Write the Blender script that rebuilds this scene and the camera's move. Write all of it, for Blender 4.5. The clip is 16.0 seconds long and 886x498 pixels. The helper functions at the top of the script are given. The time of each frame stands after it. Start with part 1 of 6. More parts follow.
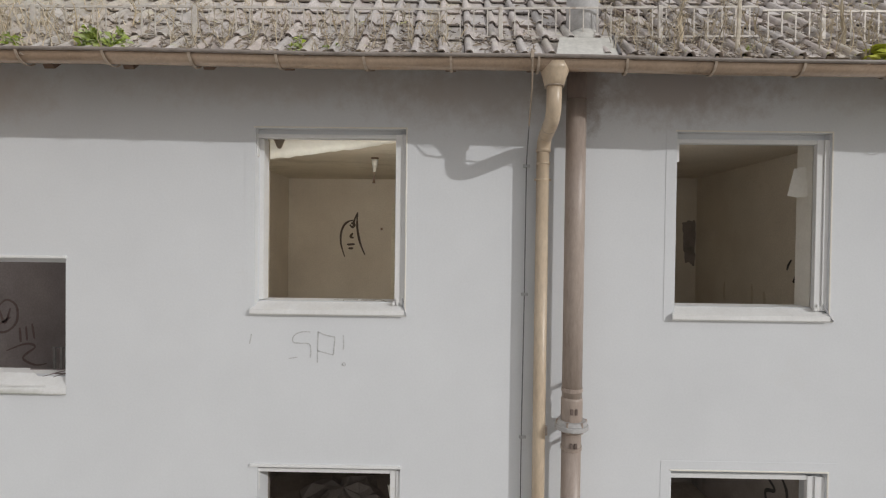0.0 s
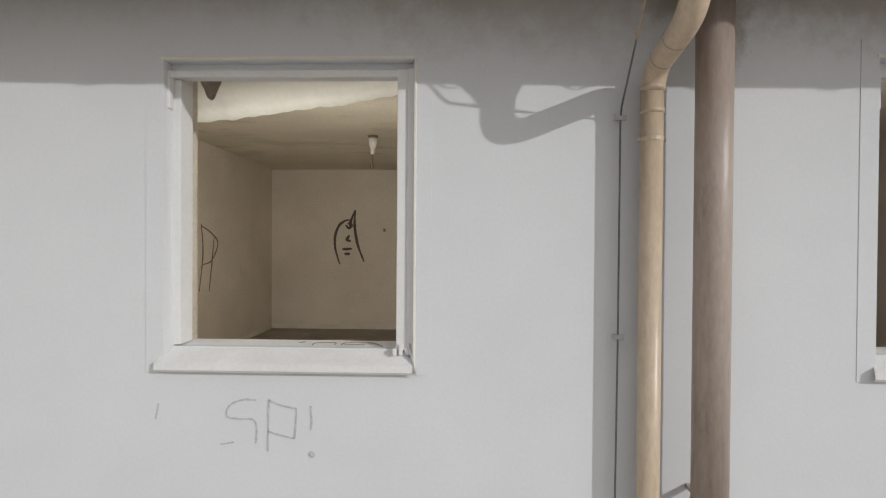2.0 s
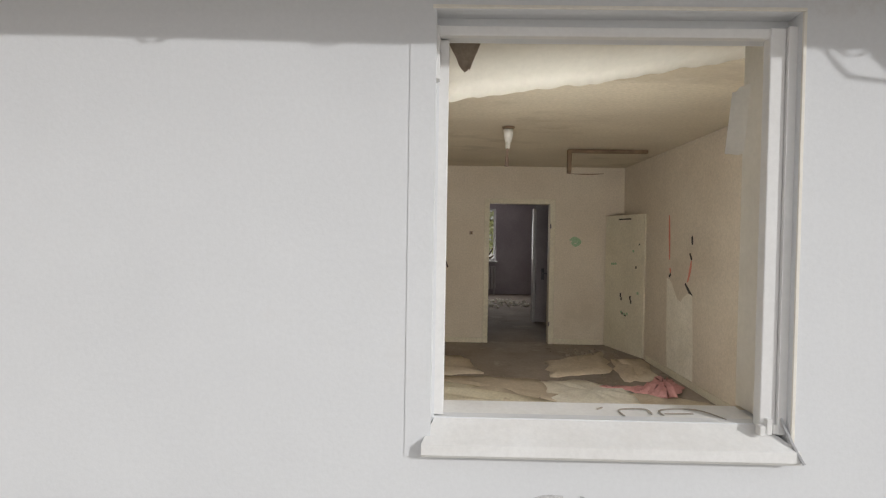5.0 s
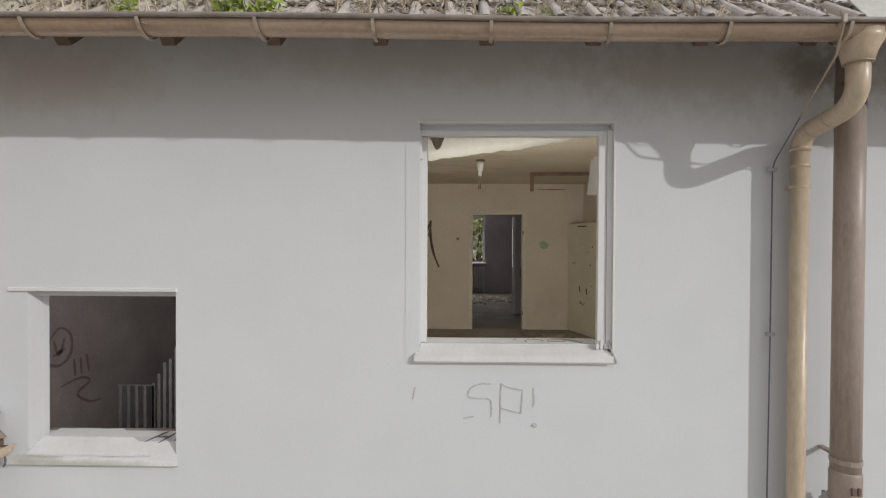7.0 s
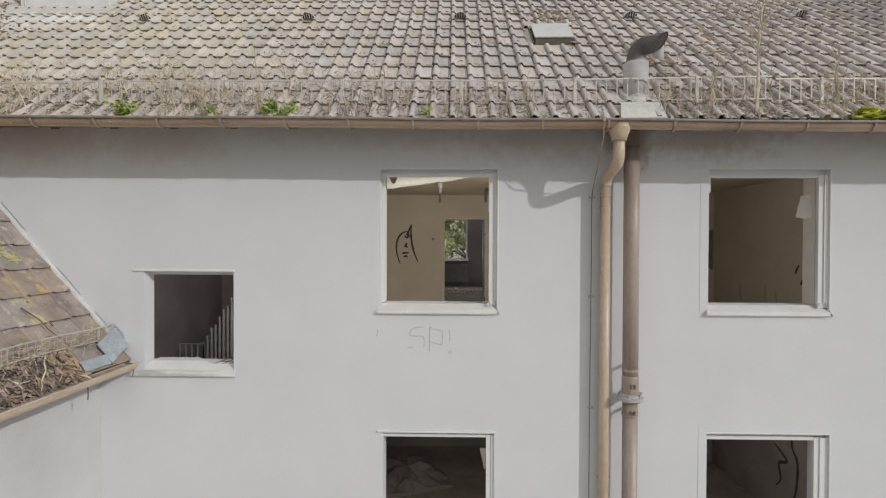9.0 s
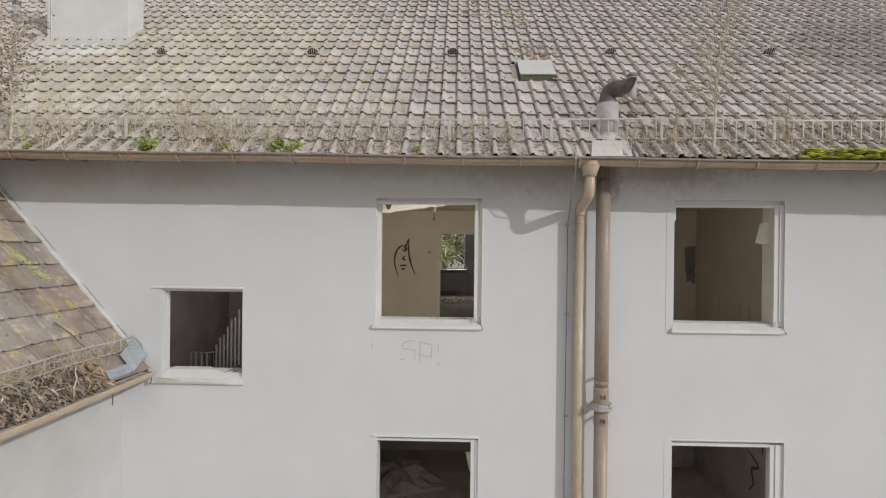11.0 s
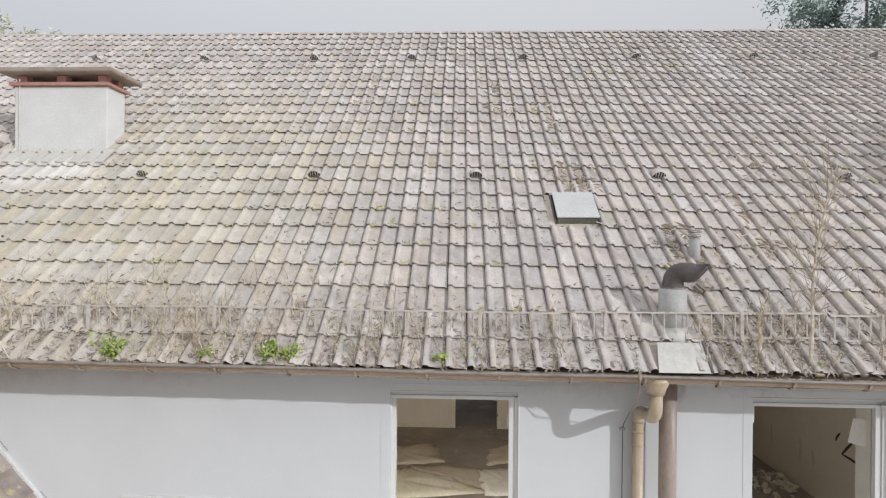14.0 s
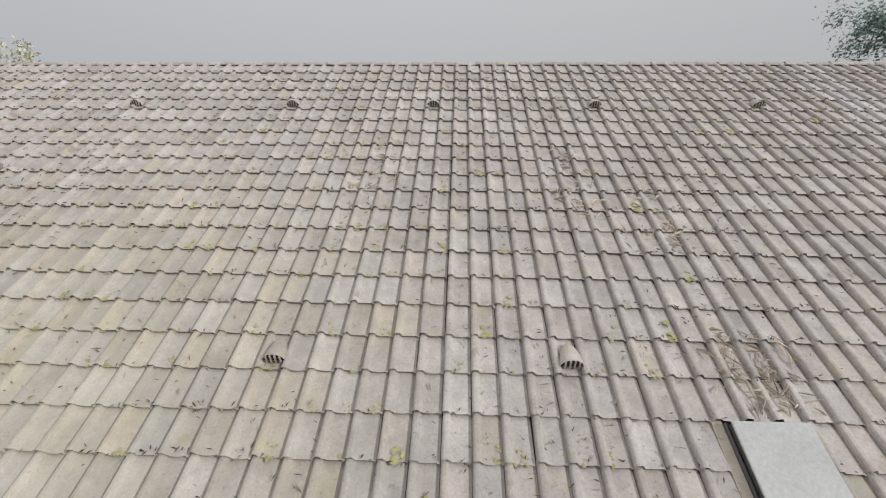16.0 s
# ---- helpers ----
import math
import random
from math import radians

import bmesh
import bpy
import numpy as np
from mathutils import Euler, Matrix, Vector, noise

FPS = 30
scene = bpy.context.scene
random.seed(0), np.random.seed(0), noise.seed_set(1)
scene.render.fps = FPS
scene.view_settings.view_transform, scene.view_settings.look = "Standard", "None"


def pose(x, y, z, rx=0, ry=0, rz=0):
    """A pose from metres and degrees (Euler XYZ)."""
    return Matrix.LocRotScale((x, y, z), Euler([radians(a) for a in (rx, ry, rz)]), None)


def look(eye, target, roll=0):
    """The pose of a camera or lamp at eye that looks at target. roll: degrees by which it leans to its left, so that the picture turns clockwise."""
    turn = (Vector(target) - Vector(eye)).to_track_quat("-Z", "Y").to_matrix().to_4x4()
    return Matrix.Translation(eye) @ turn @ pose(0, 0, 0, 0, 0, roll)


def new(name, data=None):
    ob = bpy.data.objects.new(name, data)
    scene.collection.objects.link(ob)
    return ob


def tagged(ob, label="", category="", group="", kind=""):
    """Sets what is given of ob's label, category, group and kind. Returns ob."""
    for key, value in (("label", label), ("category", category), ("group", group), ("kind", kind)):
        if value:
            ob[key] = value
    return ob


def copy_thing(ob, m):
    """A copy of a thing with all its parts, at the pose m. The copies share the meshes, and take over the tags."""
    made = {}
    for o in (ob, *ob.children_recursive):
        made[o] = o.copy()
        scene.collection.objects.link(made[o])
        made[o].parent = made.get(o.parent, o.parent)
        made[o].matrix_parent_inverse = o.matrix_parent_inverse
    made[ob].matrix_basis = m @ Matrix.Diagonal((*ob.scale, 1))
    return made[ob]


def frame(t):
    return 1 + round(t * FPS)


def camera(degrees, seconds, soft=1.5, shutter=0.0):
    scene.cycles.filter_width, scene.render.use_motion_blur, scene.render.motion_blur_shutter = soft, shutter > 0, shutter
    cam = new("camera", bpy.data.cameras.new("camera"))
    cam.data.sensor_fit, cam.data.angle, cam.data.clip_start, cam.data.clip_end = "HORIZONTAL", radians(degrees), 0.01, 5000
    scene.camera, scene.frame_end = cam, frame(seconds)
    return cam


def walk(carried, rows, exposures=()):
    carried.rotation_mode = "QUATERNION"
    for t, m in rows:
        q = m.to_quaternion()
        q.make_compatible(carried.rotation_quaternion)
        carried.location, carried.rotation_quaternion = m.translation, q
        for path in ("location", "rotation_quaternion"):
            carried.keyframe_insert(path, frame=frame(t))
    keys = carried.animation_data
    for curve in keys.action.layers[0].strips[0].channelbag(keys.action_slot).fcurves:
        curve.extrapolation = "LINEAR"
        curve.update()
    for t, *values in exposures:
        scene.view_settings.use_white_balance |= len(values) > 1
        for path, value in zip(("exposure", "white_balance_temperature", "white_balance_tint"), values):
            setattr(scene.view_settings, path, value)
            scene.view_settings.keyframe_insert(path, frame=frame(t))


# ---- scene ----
cam = camera(84.0, 16.0, soft=1.2)
PATH = [
    (0, (0.056, -4.089, 4.849), (0.033, -2.089, 4.821), 0.7),
    (0.5, (0.05, -3.742, 4.785), (0.038, -1.742, 4.793), 0.6),
    (1, (0.044, -3.305, 4.805), (0.034, -1.305, 4.811), 0.7),
    (1.5, (-0.007, -2.877, 4.873), (-0.056, -0.878, 4.838), 0.5),
    (2, (-0.096, -2.425, 4.869), (-0.15, -0.426, 4.85), 0.4),
    (2.5, (-0.241, -2.134, 4.897), (-0.281, -0.135, 4.86), 0.5),
    (3, (-0.525, -1.831, 4.906), (-0.564, 0.168, 4.871), 0.3),
    (3.5, (-0.88, -1.569, 4.908), (-0.918, 0.43, 4.878), 0.6),
    (4.2, (-1.326, -1.42, 4.959), (-1.359, 0.579, 4.918), 1.2),
    (6.5, (-1.567, -2.914, 4.994), (-1.589, -0.914, 4.966), 0.3),
    (7, (-1.372, -3.199, 4.998), (-1.394, -1.2, 4.976), 0.3),
    (7.5, (-1.222, -3.54, 5.006), (-1.245, -1.541, 4.991), 0.4),
    (8, (-1.096, -4.061, 5.002), (-1.12, -2.061, 4.991), 0.3),
    (8.5, (-0.983, -4.662, 5.039), (-1.011, -2.663, 5.006), 0.3),
    (9, (-0.776, -5.277, 4.985), (-0.818, -3.278, 4.963), 0.2),
    (11.3, (-0.61, -5.815, 5.306), (-0.664, -3.816, 5.3), 0.6),
    (11.5, (-0.637, -5.819, 5.428), (-0.691, -3.82, 5.42), 0.6),
    (12, (-0.683, -5.821, 5.748), (-0.741, -3.822, 5.74), 0.6),
    (12.5, (-0.729, -5.76, 6.086), (-0.792, -3.761, 6.079), 0.6),
    (13, (-0.786, -5.559, 6.455), (-0.851, -3.56, 6.452), 0.6),
    (13.5, (-0.83, -5.263, 6.813), (-0.898, -3.264, 6.81), 0.5),
    (14, (-0.884, -4.815, 7.197), (-0.955, -2.816, 7.193), 0.5),
    (14.5, (-0.966, -4.252, 7.554), (-1.04, -2.254, 7.552), 0.5),
    (15, (-1.115, -3.574, 7.994), (-1.186, -1.576, 7.978), 0.6),
    (15.5, (-1.279, -2.838, 8.346), (-1.348, -0.84, 8.339), 0.5),
    (16, (-1.496, -1.881, 8.952), (-1.562, 0.117, 8.955), 0.7),
]
walk(cam, [(t, look(eye, target, roll)) for t, eye, target, roll in PATH],
     exposures=[(0, -0.05, 6400, 10), (1.5, 0.01, 6380, 10), (2.2, 0.12, 6360, 10), (3.2, 0.29, 6360, 10), (4.2, 0.35, 6380, 10), (6.5, 0.06, 6400, 10), (7.5, 0.0, 6400, 10),
                (9, -0.03, 6430, 10), (11, -0.02, 6480, 10), (12.5, 0.05, 6480, 10), (13.2, 0.17, 6330, 10), (14, 0.32, 6200, 10), (15.0, 0.24, 6120, 8), (16, 0.0, 6350, 9)])

# ---- sky and sun: low hazy sun from the front and the east ----
SUN_TO = Vector((1.25, -1.0, 0.67)).normalized()
world = bpy.data.worlds.new("hazy_sky")
scene.world = world
world.use_nodes = True
wn, wl = world.node_tree.nodes, world.node_tree.links
wn.clear()
w_out = wn.new("ShaderNodeOutputWorld")
w_sky_bg = wn.new("ShaderNodeBackground")
w_haze_bg = wn.new("ShaderNodeBackground")
w_add = wn.new("ShaderNodeAddShader")
w_sky = wn.new("ShaderNodeTexSky")
w_sky.sky_type = "NISHITA"
w_sky.sun_disc = False
w_sky.sun_elevation = math.asin(SUN_TO.z)
w_sky.sun_rotation = math.atan2(SUN_TO.x, SUN_TO.y)
w_sky.air_density = 0.6
w_sky.dust_density = 2.0
w_sky_bg.inputs["Strength"].default_value = 0.012
w_haze_bg.inputs["Color"].default_value = (1.0, 0.984, 0.970, 1)
# a milky sky grows brighter from the horizon to the zenith
w_dir = wn.new("ShaderNodeTexCoord")
w_sep = wn.new("ShaderNodeSeparateXYZ")
w_rise = wn.new("ShaderNodeMapRange")
w_rise.inputs[3].default_value, w_rise.inputs[4].default_value = 0.310, 0.80
wl.new(w_dir.outputs["Generated"], w_sep.inputs[0])
wl.new(w_sep.outputs["Z"], w_rise.inputs[0])
wl.new(w_rise.outputs[0], w_haze_bg.inputs["Strength"])
wl.new(w_sky.outputs[0], w_sky_bg.inputs["Color"])
wl.new(w_sky_bg.outputs[0], w_add.inputs[0])
wl.new(w_haze_bg.outputs[0], w_add.inputs[1])
wl.new(w_add.outputs[0], w_out.inputs["Surface"])

sun = new("sun", bpy.data.lights.new("sun", "SUN"))
sun.data.energy = 1.45
sun.data.angle = radians(0.8)
sun.data.color = (1.0, 0.985, 0.965)
sun.matrix_world = look(SUN_TO * 60, (0, 0, 0))


# ---- materials ----
def srf(name, dark, light, scale=6.0, rough=0.85, bump=0.15, grain=60.0, metal=0.0, stretch=(1, 1, 1),
        spots=None, spot_soft=0.08, tint=0.0, blots=(), fleck=0.15, own=False):
    """A surface with two scales of colour change, fine relief and optional stains or painted shade (a list of colour
    and share).
    """
    m = bpy.data.materials.new(name)
    m.use_nodes = True
    n, l = m.node_tree.nodes, m.node_tree.links
    b = n["Principled BSDF"]
    geo = n.new("ShaderNodeNewGeometry")
    mp = n.new("ShaderNodeMapping")
    mp.inputs["Scale"].default_value = stretch
    l.new(geo.outputs["Position"], mp.inputs["Vector"])

    if tint:
        info = n.new("ShaderNodeObjectInfo")
        add = n.new("ShaderNodeMath")
        add.operation = "ADD"
        l.new(info.outputs["Random"], add.inputs[0])
        l.new(geo.outputs["Random Per Island"], add.inputs[1])
        fr = n.new("ShaderNodeMath")
        fr.operation = "FRACT"
        l.new(add.outputs[0], fr.inputs[0])

    def nz(sc, detail=4.0, r=0.6, shift=0.0):
        t = n.new("ShaderNodeTexNoise")
        if own or shift:
            t.noise_dimensions = "4D"
            t.inputs["W"].default_value = shift
        if own:
            # every piece weathers in its own way
            w = n.new("ShaderNodeMath")
            w.operation = "MULTIPLY_ADD"
            w.inputs[1].default_value, w.inputs[2].default_value = 23.0, shift
            l.new(fr.outputs[0], w.inputs[0])
            l.new(w.outputs[0], t.inputs["W"])
        t.inputs["Scale"].default_value = sc
        t.inputs["Detail"].default_value = detail
        t.inputs["Roughness"].default_value = r
        l.new(mp.outputs[0], t.inputs["Vector"])
        return t

    def mix(a_sock, b_sock, f_sock, f=None):
        x = n.new("ShaderNodeMix")
        x.data_type = "RGBA"
        for s, v in ((x.inputs["A"], a_sock), (x.inputs["B"], b_sock)):
            if isinstance(v, tuple):
                s.default_value = (*v, 1)
            else:
                l.new(v, s)
        if f_sock is None:
            x.inputs["Factor"].default_value = f
        else:
            l.new(f_sock, x.inputs["Factor"])
        return x.outputs["Result"]

    big, fine = nz(scale), nz(grain, 3.0, 0.7)
    ramp = n.new("ShaderNodeMapRange")
    ramp.inputs[1].default_value, ramp.inputs[2].default_value = 0.3, 0.7
    l.new(big.outputs["Fac"], ramp.inputs[0])
    col = mix(tuple(dark), tuple(light), ramp.outputs[0])
    r2 = n.new("ShaderNodeMapRange")
    r2.inputs[1].default_value, r2.inputs[2].default_value = 0.25, 0.75
    r2.inputs[3].default_value, r2.inputs[4].default_value = 1 - fleck, 1 + 0.8 * fleck
    l.new(fine.outputs["Fac"], r2.inputs[0])
    hsv = n.new("ShaderNodeHueSaturation")
    l.new(col, hsv.inputs["Color"])
    l.new(r2.outputs[0], hsv.inputs["Value"])
    col = hsv.outputs[0]
    for k, (sc, cut, colour, share) in enumerate(spots or []):
        t = nz(sc, 5.0, 0.65, 3.7 * (k + 1))
        mr = n.new("ShaderNodeMapRange")
        mr.inputs[1].default_value, mr.inputs[2].default_value = cut, cut + spot_soft
        mr.inputs[4].default_value = share
        l.new(t.outputs["Fac"], mr.inputs[0])
        col = mix(col, tuple(colour), mr.outputs[0])
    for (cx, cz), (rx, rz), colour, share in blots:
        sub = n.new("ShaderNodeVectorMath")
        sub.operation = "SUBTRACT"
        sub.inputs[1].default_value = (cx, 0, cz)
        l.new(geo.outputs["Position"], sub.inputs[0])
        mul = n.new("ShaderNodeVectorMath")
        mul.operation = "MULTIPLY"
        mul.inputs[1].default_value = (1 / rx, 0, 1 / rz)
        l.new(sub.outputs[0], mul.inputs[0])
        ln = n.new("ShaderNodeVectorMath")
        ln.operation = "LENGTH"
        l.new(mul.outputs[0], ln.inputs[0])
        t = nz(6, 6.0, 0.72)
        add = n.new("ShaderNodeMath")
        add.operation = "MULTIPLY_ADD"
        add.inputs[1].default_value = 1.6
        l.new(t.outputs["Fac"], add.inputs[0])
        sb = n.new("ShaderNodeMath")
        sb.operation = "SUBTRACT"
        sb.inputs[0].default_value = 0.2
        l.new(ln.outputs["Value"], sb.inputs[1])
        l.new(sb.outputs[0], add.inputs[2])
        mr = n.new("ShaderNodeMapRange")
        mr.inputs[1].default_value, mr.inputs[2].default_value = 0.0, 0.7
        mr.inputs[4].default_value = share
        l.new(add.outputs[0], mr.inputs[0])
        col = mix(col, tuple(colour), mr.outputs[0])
    if tint:
        mr = n.new("ShaderNodeMapRange")
        mr.inputs[3].default_value, mr.inputs[4].default_value = 1 - tint, 1 + tint
        l.new(fr.outputs[0], mr.inputs[0])
        h2 = n.new("ShaderNodeHueSaturation")
        l.new(col, h2.inputs["Color"])
        l.new(mr.outputs[0], h2.inputs["Value"])
        # neighbouring pieces also lean a little to pink or to grey
        w = n.new("ShaderNodeMath")
        w.operation = "MULTIPLY"
        w.inputs[1].default_value = 7.31
        l.new(fr.outputs[0], w.inputs[0])
        w2 = n.new("ShaderNodeMath")
        w2.operation = "FRACT"
        l.new(w.outputs[0], w2.inputs[0])
        ms = n.new("ShaderNodeMapRange")
        ms.inputs[3].default_value, ms.inputs[4].default_value = 0.7, 1.3
        l.new(w2.outputs[0], ms.inputs[0])
        l.new(ms.outputs[0], h2.inputs["Saturation"])
        col = h2.outputs[0]
    l.new(col, b.inputs["Base Color"])
    b.inputs["Roughness"].default_value = rough
    b.inputs["Metallic"].default_value = metal
    if bump:
        bp = n.new("ShaderNodeBump")
        bp.inputs["Strength"].default_value = bump
        bp.inputs["Distance"].default_value = 0.01
        l.new(fine.outputs["Fac"], bp.inputs["Height"])
        l.new(bp.outputs[0], b.inputs["Normal"])
    return m


M_PLASTER = srf("white_render", (0.715, 0.717, 0.72), (0.775, 0.777, 0.78), 0.9, 0.92, 0.05, 70, fleck=0.03,
                spots=[(0.7, 0.66, (0.66, 0.64, 0.61), 0.25), (9, 0.72, (0.66, 0.65, 0.63), 0.3)])
M_FRONT = srf("white_front_render", (0.68, 0.692, 0.707), (0.732, 0.745, 0.76), 0.9, 0.92, 0.07, 55, fleck=0.03,
              spots=[(0.7, 0.66, (0.66, 0.64, 0.61), 0.25), (9, 0.72, (0.66, 0.65, 0.63), 0.3)],
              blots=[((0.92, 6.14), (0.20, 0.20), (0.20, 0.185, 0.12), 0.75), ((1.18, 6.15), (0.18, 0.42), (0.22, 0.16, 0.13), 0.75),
                     # broad brown blots: eaves shade painted along the wall head, with some dirt
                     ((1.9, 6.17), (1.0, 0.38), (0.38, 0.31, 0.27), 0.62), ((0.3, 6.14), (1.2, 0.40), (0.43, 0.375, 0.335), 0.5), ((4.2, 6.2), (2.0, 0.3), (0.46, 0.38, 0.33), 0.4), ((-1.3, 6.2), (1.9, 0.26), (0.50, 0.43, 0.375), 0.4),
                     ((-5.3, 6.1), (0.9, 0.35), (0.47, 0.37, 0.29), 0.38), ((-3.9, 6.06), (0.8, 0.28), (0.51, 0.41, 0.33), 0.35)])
M_SMOOTH = srf("smooth_render", (0.74, 0.735, 0.73), (0.80, 0.80, 0.79), 2.0, 0.85, 0.05, 40, fleck=0.04,
               spots=[(6, 0.66, (0.60, 0.58, 0.54), 0.4)])
M_SILL = srf("weathered_sill", (0.72, 0.71, 0.69), (0.80, 0.80, 0.79), 5, 0.8, 0.06, 50, fleck=0.05,
             spots=[(4, 0.64, (0.56, 0.56, 0.50), 0.35), (14, 0.68, (0.46, 0.44, 0.38), 0.35)])
M_MOSSYSILL = srf("mossy_sill", (0.72, 0.71, 0.69), (0.80, 0.80, 0.79), 5, 0.8, 0.06, 50, fleck=0.05, blots=[((-3.75, 3.545), (0.62, 0.04), (0.42, 0.43, 0.37), 0.7), ((-4.08, 3.58), (0.22, 0.05), (0.40, 0.42, 0.33), 0.5)],
                  spots=[(4, 0.62, (0.52, 0.53, 0.46), 0.5), (14, 0.66, (0.46, 0.44, 0.38), 0.45)])
M_ROOM = srf("yellowed_wall", (0.57, 0.50, 0.40), (0.665, 0.595, 0.485), 1.2, 0.9, 0.12, 45,
             spots=[(1.3, 0.60, (0.48, 0.42, 0.32), 0.4), (7, 0.66, (0.52, 0.46, 0.36), 0.3)])
M_CEIL = srf("brown_ceiling_paper", (0.51, 0.445, 0.335), (0.63, 0.56, 0.43), 0.8, 0.9, 0.12, 45, stretch=(0.7, 1.2, 1),
             spots=[(1.0, 0.56, (0.36, 0.30, 0.21), 0.5)])
M_BARE = srf("cream_lining", (0.66, 0.63, 0.54), (0.72, 0.69, 0.60), 2.0, 0.9, 0.03, 30, fleck=0.05)
# deep brown colour of the lower rooms, far darker than the rooms above
M_DARKROOM = srf("dark_wall", (0.20, 0.17, 0.15), (0.30, 0.26, 0.23), 1.2, 0.9, 0.12, 45,
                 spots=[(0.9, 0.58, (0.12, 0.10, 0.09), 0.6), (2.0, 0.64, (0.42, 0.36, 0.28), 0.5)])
M_STRAP = srf("worn_strap", (0.33, 0.26, 0.20), (0.47, 0.39, 0.31), 20, 0.5, 0.1, 60)
# dark brown-grey colour of the stairwell walls
M_STAIRWALL = srf("dark_stair_wall", (0.24, 0.205, 0.20), (0.35, 0.305, 0.29), 1.2, 0.9, 0.1, 45,
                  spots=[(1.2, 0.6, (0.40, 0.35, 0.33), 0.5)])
M_GREYROOM = srf("mauve_grey_wall", (0.33, 0.295, 0.305), (0.42, 0.38, 0.39), 1.5, 0.9, 0.1, 45)
M_FLOOR = srf("dirty_floor", (0.24, 0.20, 0.165), (0.37, 0.315, 0.26), 1.6, 0.9, 0.3, 30,
              spots=[(3, 0.58, (0.46, 0.40, 0.31), 0.6), (5, 0.62, (0.12, 0.10, 0.08), 0.6)])
M_SHEET = srf("torn_wallpaper", (0.48, 0.40, 0.295), (0.60, 0.52, 0.40), 2.5, 0.85, 0.15, 30,
              spots=[(4, 0.62, (0.40, 0.32, 0.22), 0.5)])
M_CREAM = srf("cream_paper", (0.64, 0.58, 0.43), (0.74, 0.68, 0.53), 4, 0.85, 0.1, 40)
M_SPRAY = srf("dark_brown_spray", (0.075, 0.055, 0.042), (0.12, 0.09, 0.07), 12, 0.8, 0.0, 60)
M_ZINC = srf("blue_grey_zinc", (0.34, 0.39, 0.43), (0.46, 0.52, 0.56), 5, 0.5, 0.05, 40, spots=[(6, 0.64, (0.30, 0.29, 0.28), 0.5)])
M_PAPER = srf("pale_paper", (0.70, 0.66, 0.55), (0.80, 0.76, 0.66), 4, 0.85, 0.1, 40)
M_PINK = srf("pink_cloth", (0.52, 0.25, 0.24), (0.64, 0.35, 0.33), 8, 0.9, 0.3, 60)
M_TILE = srf("weathered_roof_tile", (0.44, 0.398, 0.377), (0.637, 0.583, 0.55), 5.0, 0.9, 0.5, 55, tint=0.115, spot_soft=0.05, own=True, fleck=0.17,
             blots=[((-5.0, 7.8), (4.0, 2.6), (0.57, 0.53, 0.37), 0.36), ((-6.6, 8.2), (1.0, 0.4), (0.70, 0.69, 0.68), 0.6),
                    ((3.8, 10.8), (0.6, 1.4), (0.66, 0.65, 0.66), 0.4)],
             spots=[(1.5, 0.56, (0.52, 0.49, 0.39), 0.28), (7, 0.54, (0.40, 0.355, 0.335), 0.4), (3.2, 0.59, (0.54, 0.52, 0.36), 0.4), (18, 0.60, (0.68, 0.63, 0.58), 0.4),
                    (9, 0.635, (0.46, 0.45, 0.20), 0.6), (40, 0.61, (0.22, 0.185, 0.155), 0.5),
                    (6, 0.64, (0.30, 0.25, 0.215), 0.6)])
M_WINGTILE = srf("mossy_brown_tile", (0.27, 0.225, 0.20), (0.47, 0.40, 0.345), 3.5, 0.85, 0.4, 50, tint=0.16, spot_soft=0.06, own=True,
                 spots=[(2.6, 0.57, (0.20, 0.17, 0.175), 0.55), (4, 0.56, (0.60, 0.53, 0.22), 0.7), (5.5, 0.60, (0.60, 0.52, 0.44), 0.75), (14, 0.60, (0.62, 0.57, 0.50), 0.6), (22, 0.64, (0.09, 0.07, 0.06), 0.6)])
M_GINGERTILE = srf("ginger_lichen_tile", (0.42, 0.31, 0.20), (0.58, 0.46, 0.32), 4.5, 0.85, 0.4, 50, tint=0.05, spot_soft=0.06, own=True,
                   spots=[(5, 0.58, (0.34, 0.25, 0.20), 0.6), (10, 0.6, (0.62, 0.56, 0.44), 0.5)])
M_UNDER = srf("roof_boarding", (0.09, 0.065, 0.05), (0.16, 0.12, 0.09), 3, 0.9, 0.2, 40, stretch=(6, 1, 1))
M_RAFTER = srf("brown_rafter", (0.13, 0.085, 0.06), (0.22, 0.15, 0.11), 5, 0.8, 0.2, 40)
M_GUTTER = srf("brown_painted_gutter", (0.36, 0.265, 0.19), (0.50, 0.385, 0.29), 2.2, 0.2, 0.06, 40, metal=0.3,
               spots=[(3, 0.60, (0.22, 0.16, 0.12), 0.6), (12, 0.66, (0.46, 0.42, 0.37), 0.6)])
M_REVEAL = srf("cream_white_reveal", (0.76, 0.73, 0.66), (0.84, 0.81, 0.74), 4, 0.8, 0.05, 40, fleck=0.05)
M_BEAD = srf("grey_brown_bead", (0.20, 0.17, 0.15), (0.32, 0.28, 0.25), 6, 0.45, 0.05, 40)
M_CREAMPIPE = srf("cream_downpipe", (0.52, 0.405, 0.285), (0.64, 0.525, 0.39), 3, 0.36, 0.05, 40, stretch=(1, 1, 0.3),
                  spots=[(4, 0.60, (0.40, 0.30, 0.22), 0.5)])
M_BROWNPIPE = srf("brown_iron_pipe", (0.34, 0.27, 0.225), (0.46, 0.385, 0.335), 3, 0.42, 0.12, 45, stretch=(1, 1, 0.25),
                  spots=[(5, 0.60, (0.20, 0.14, 0.11), 0.6)])
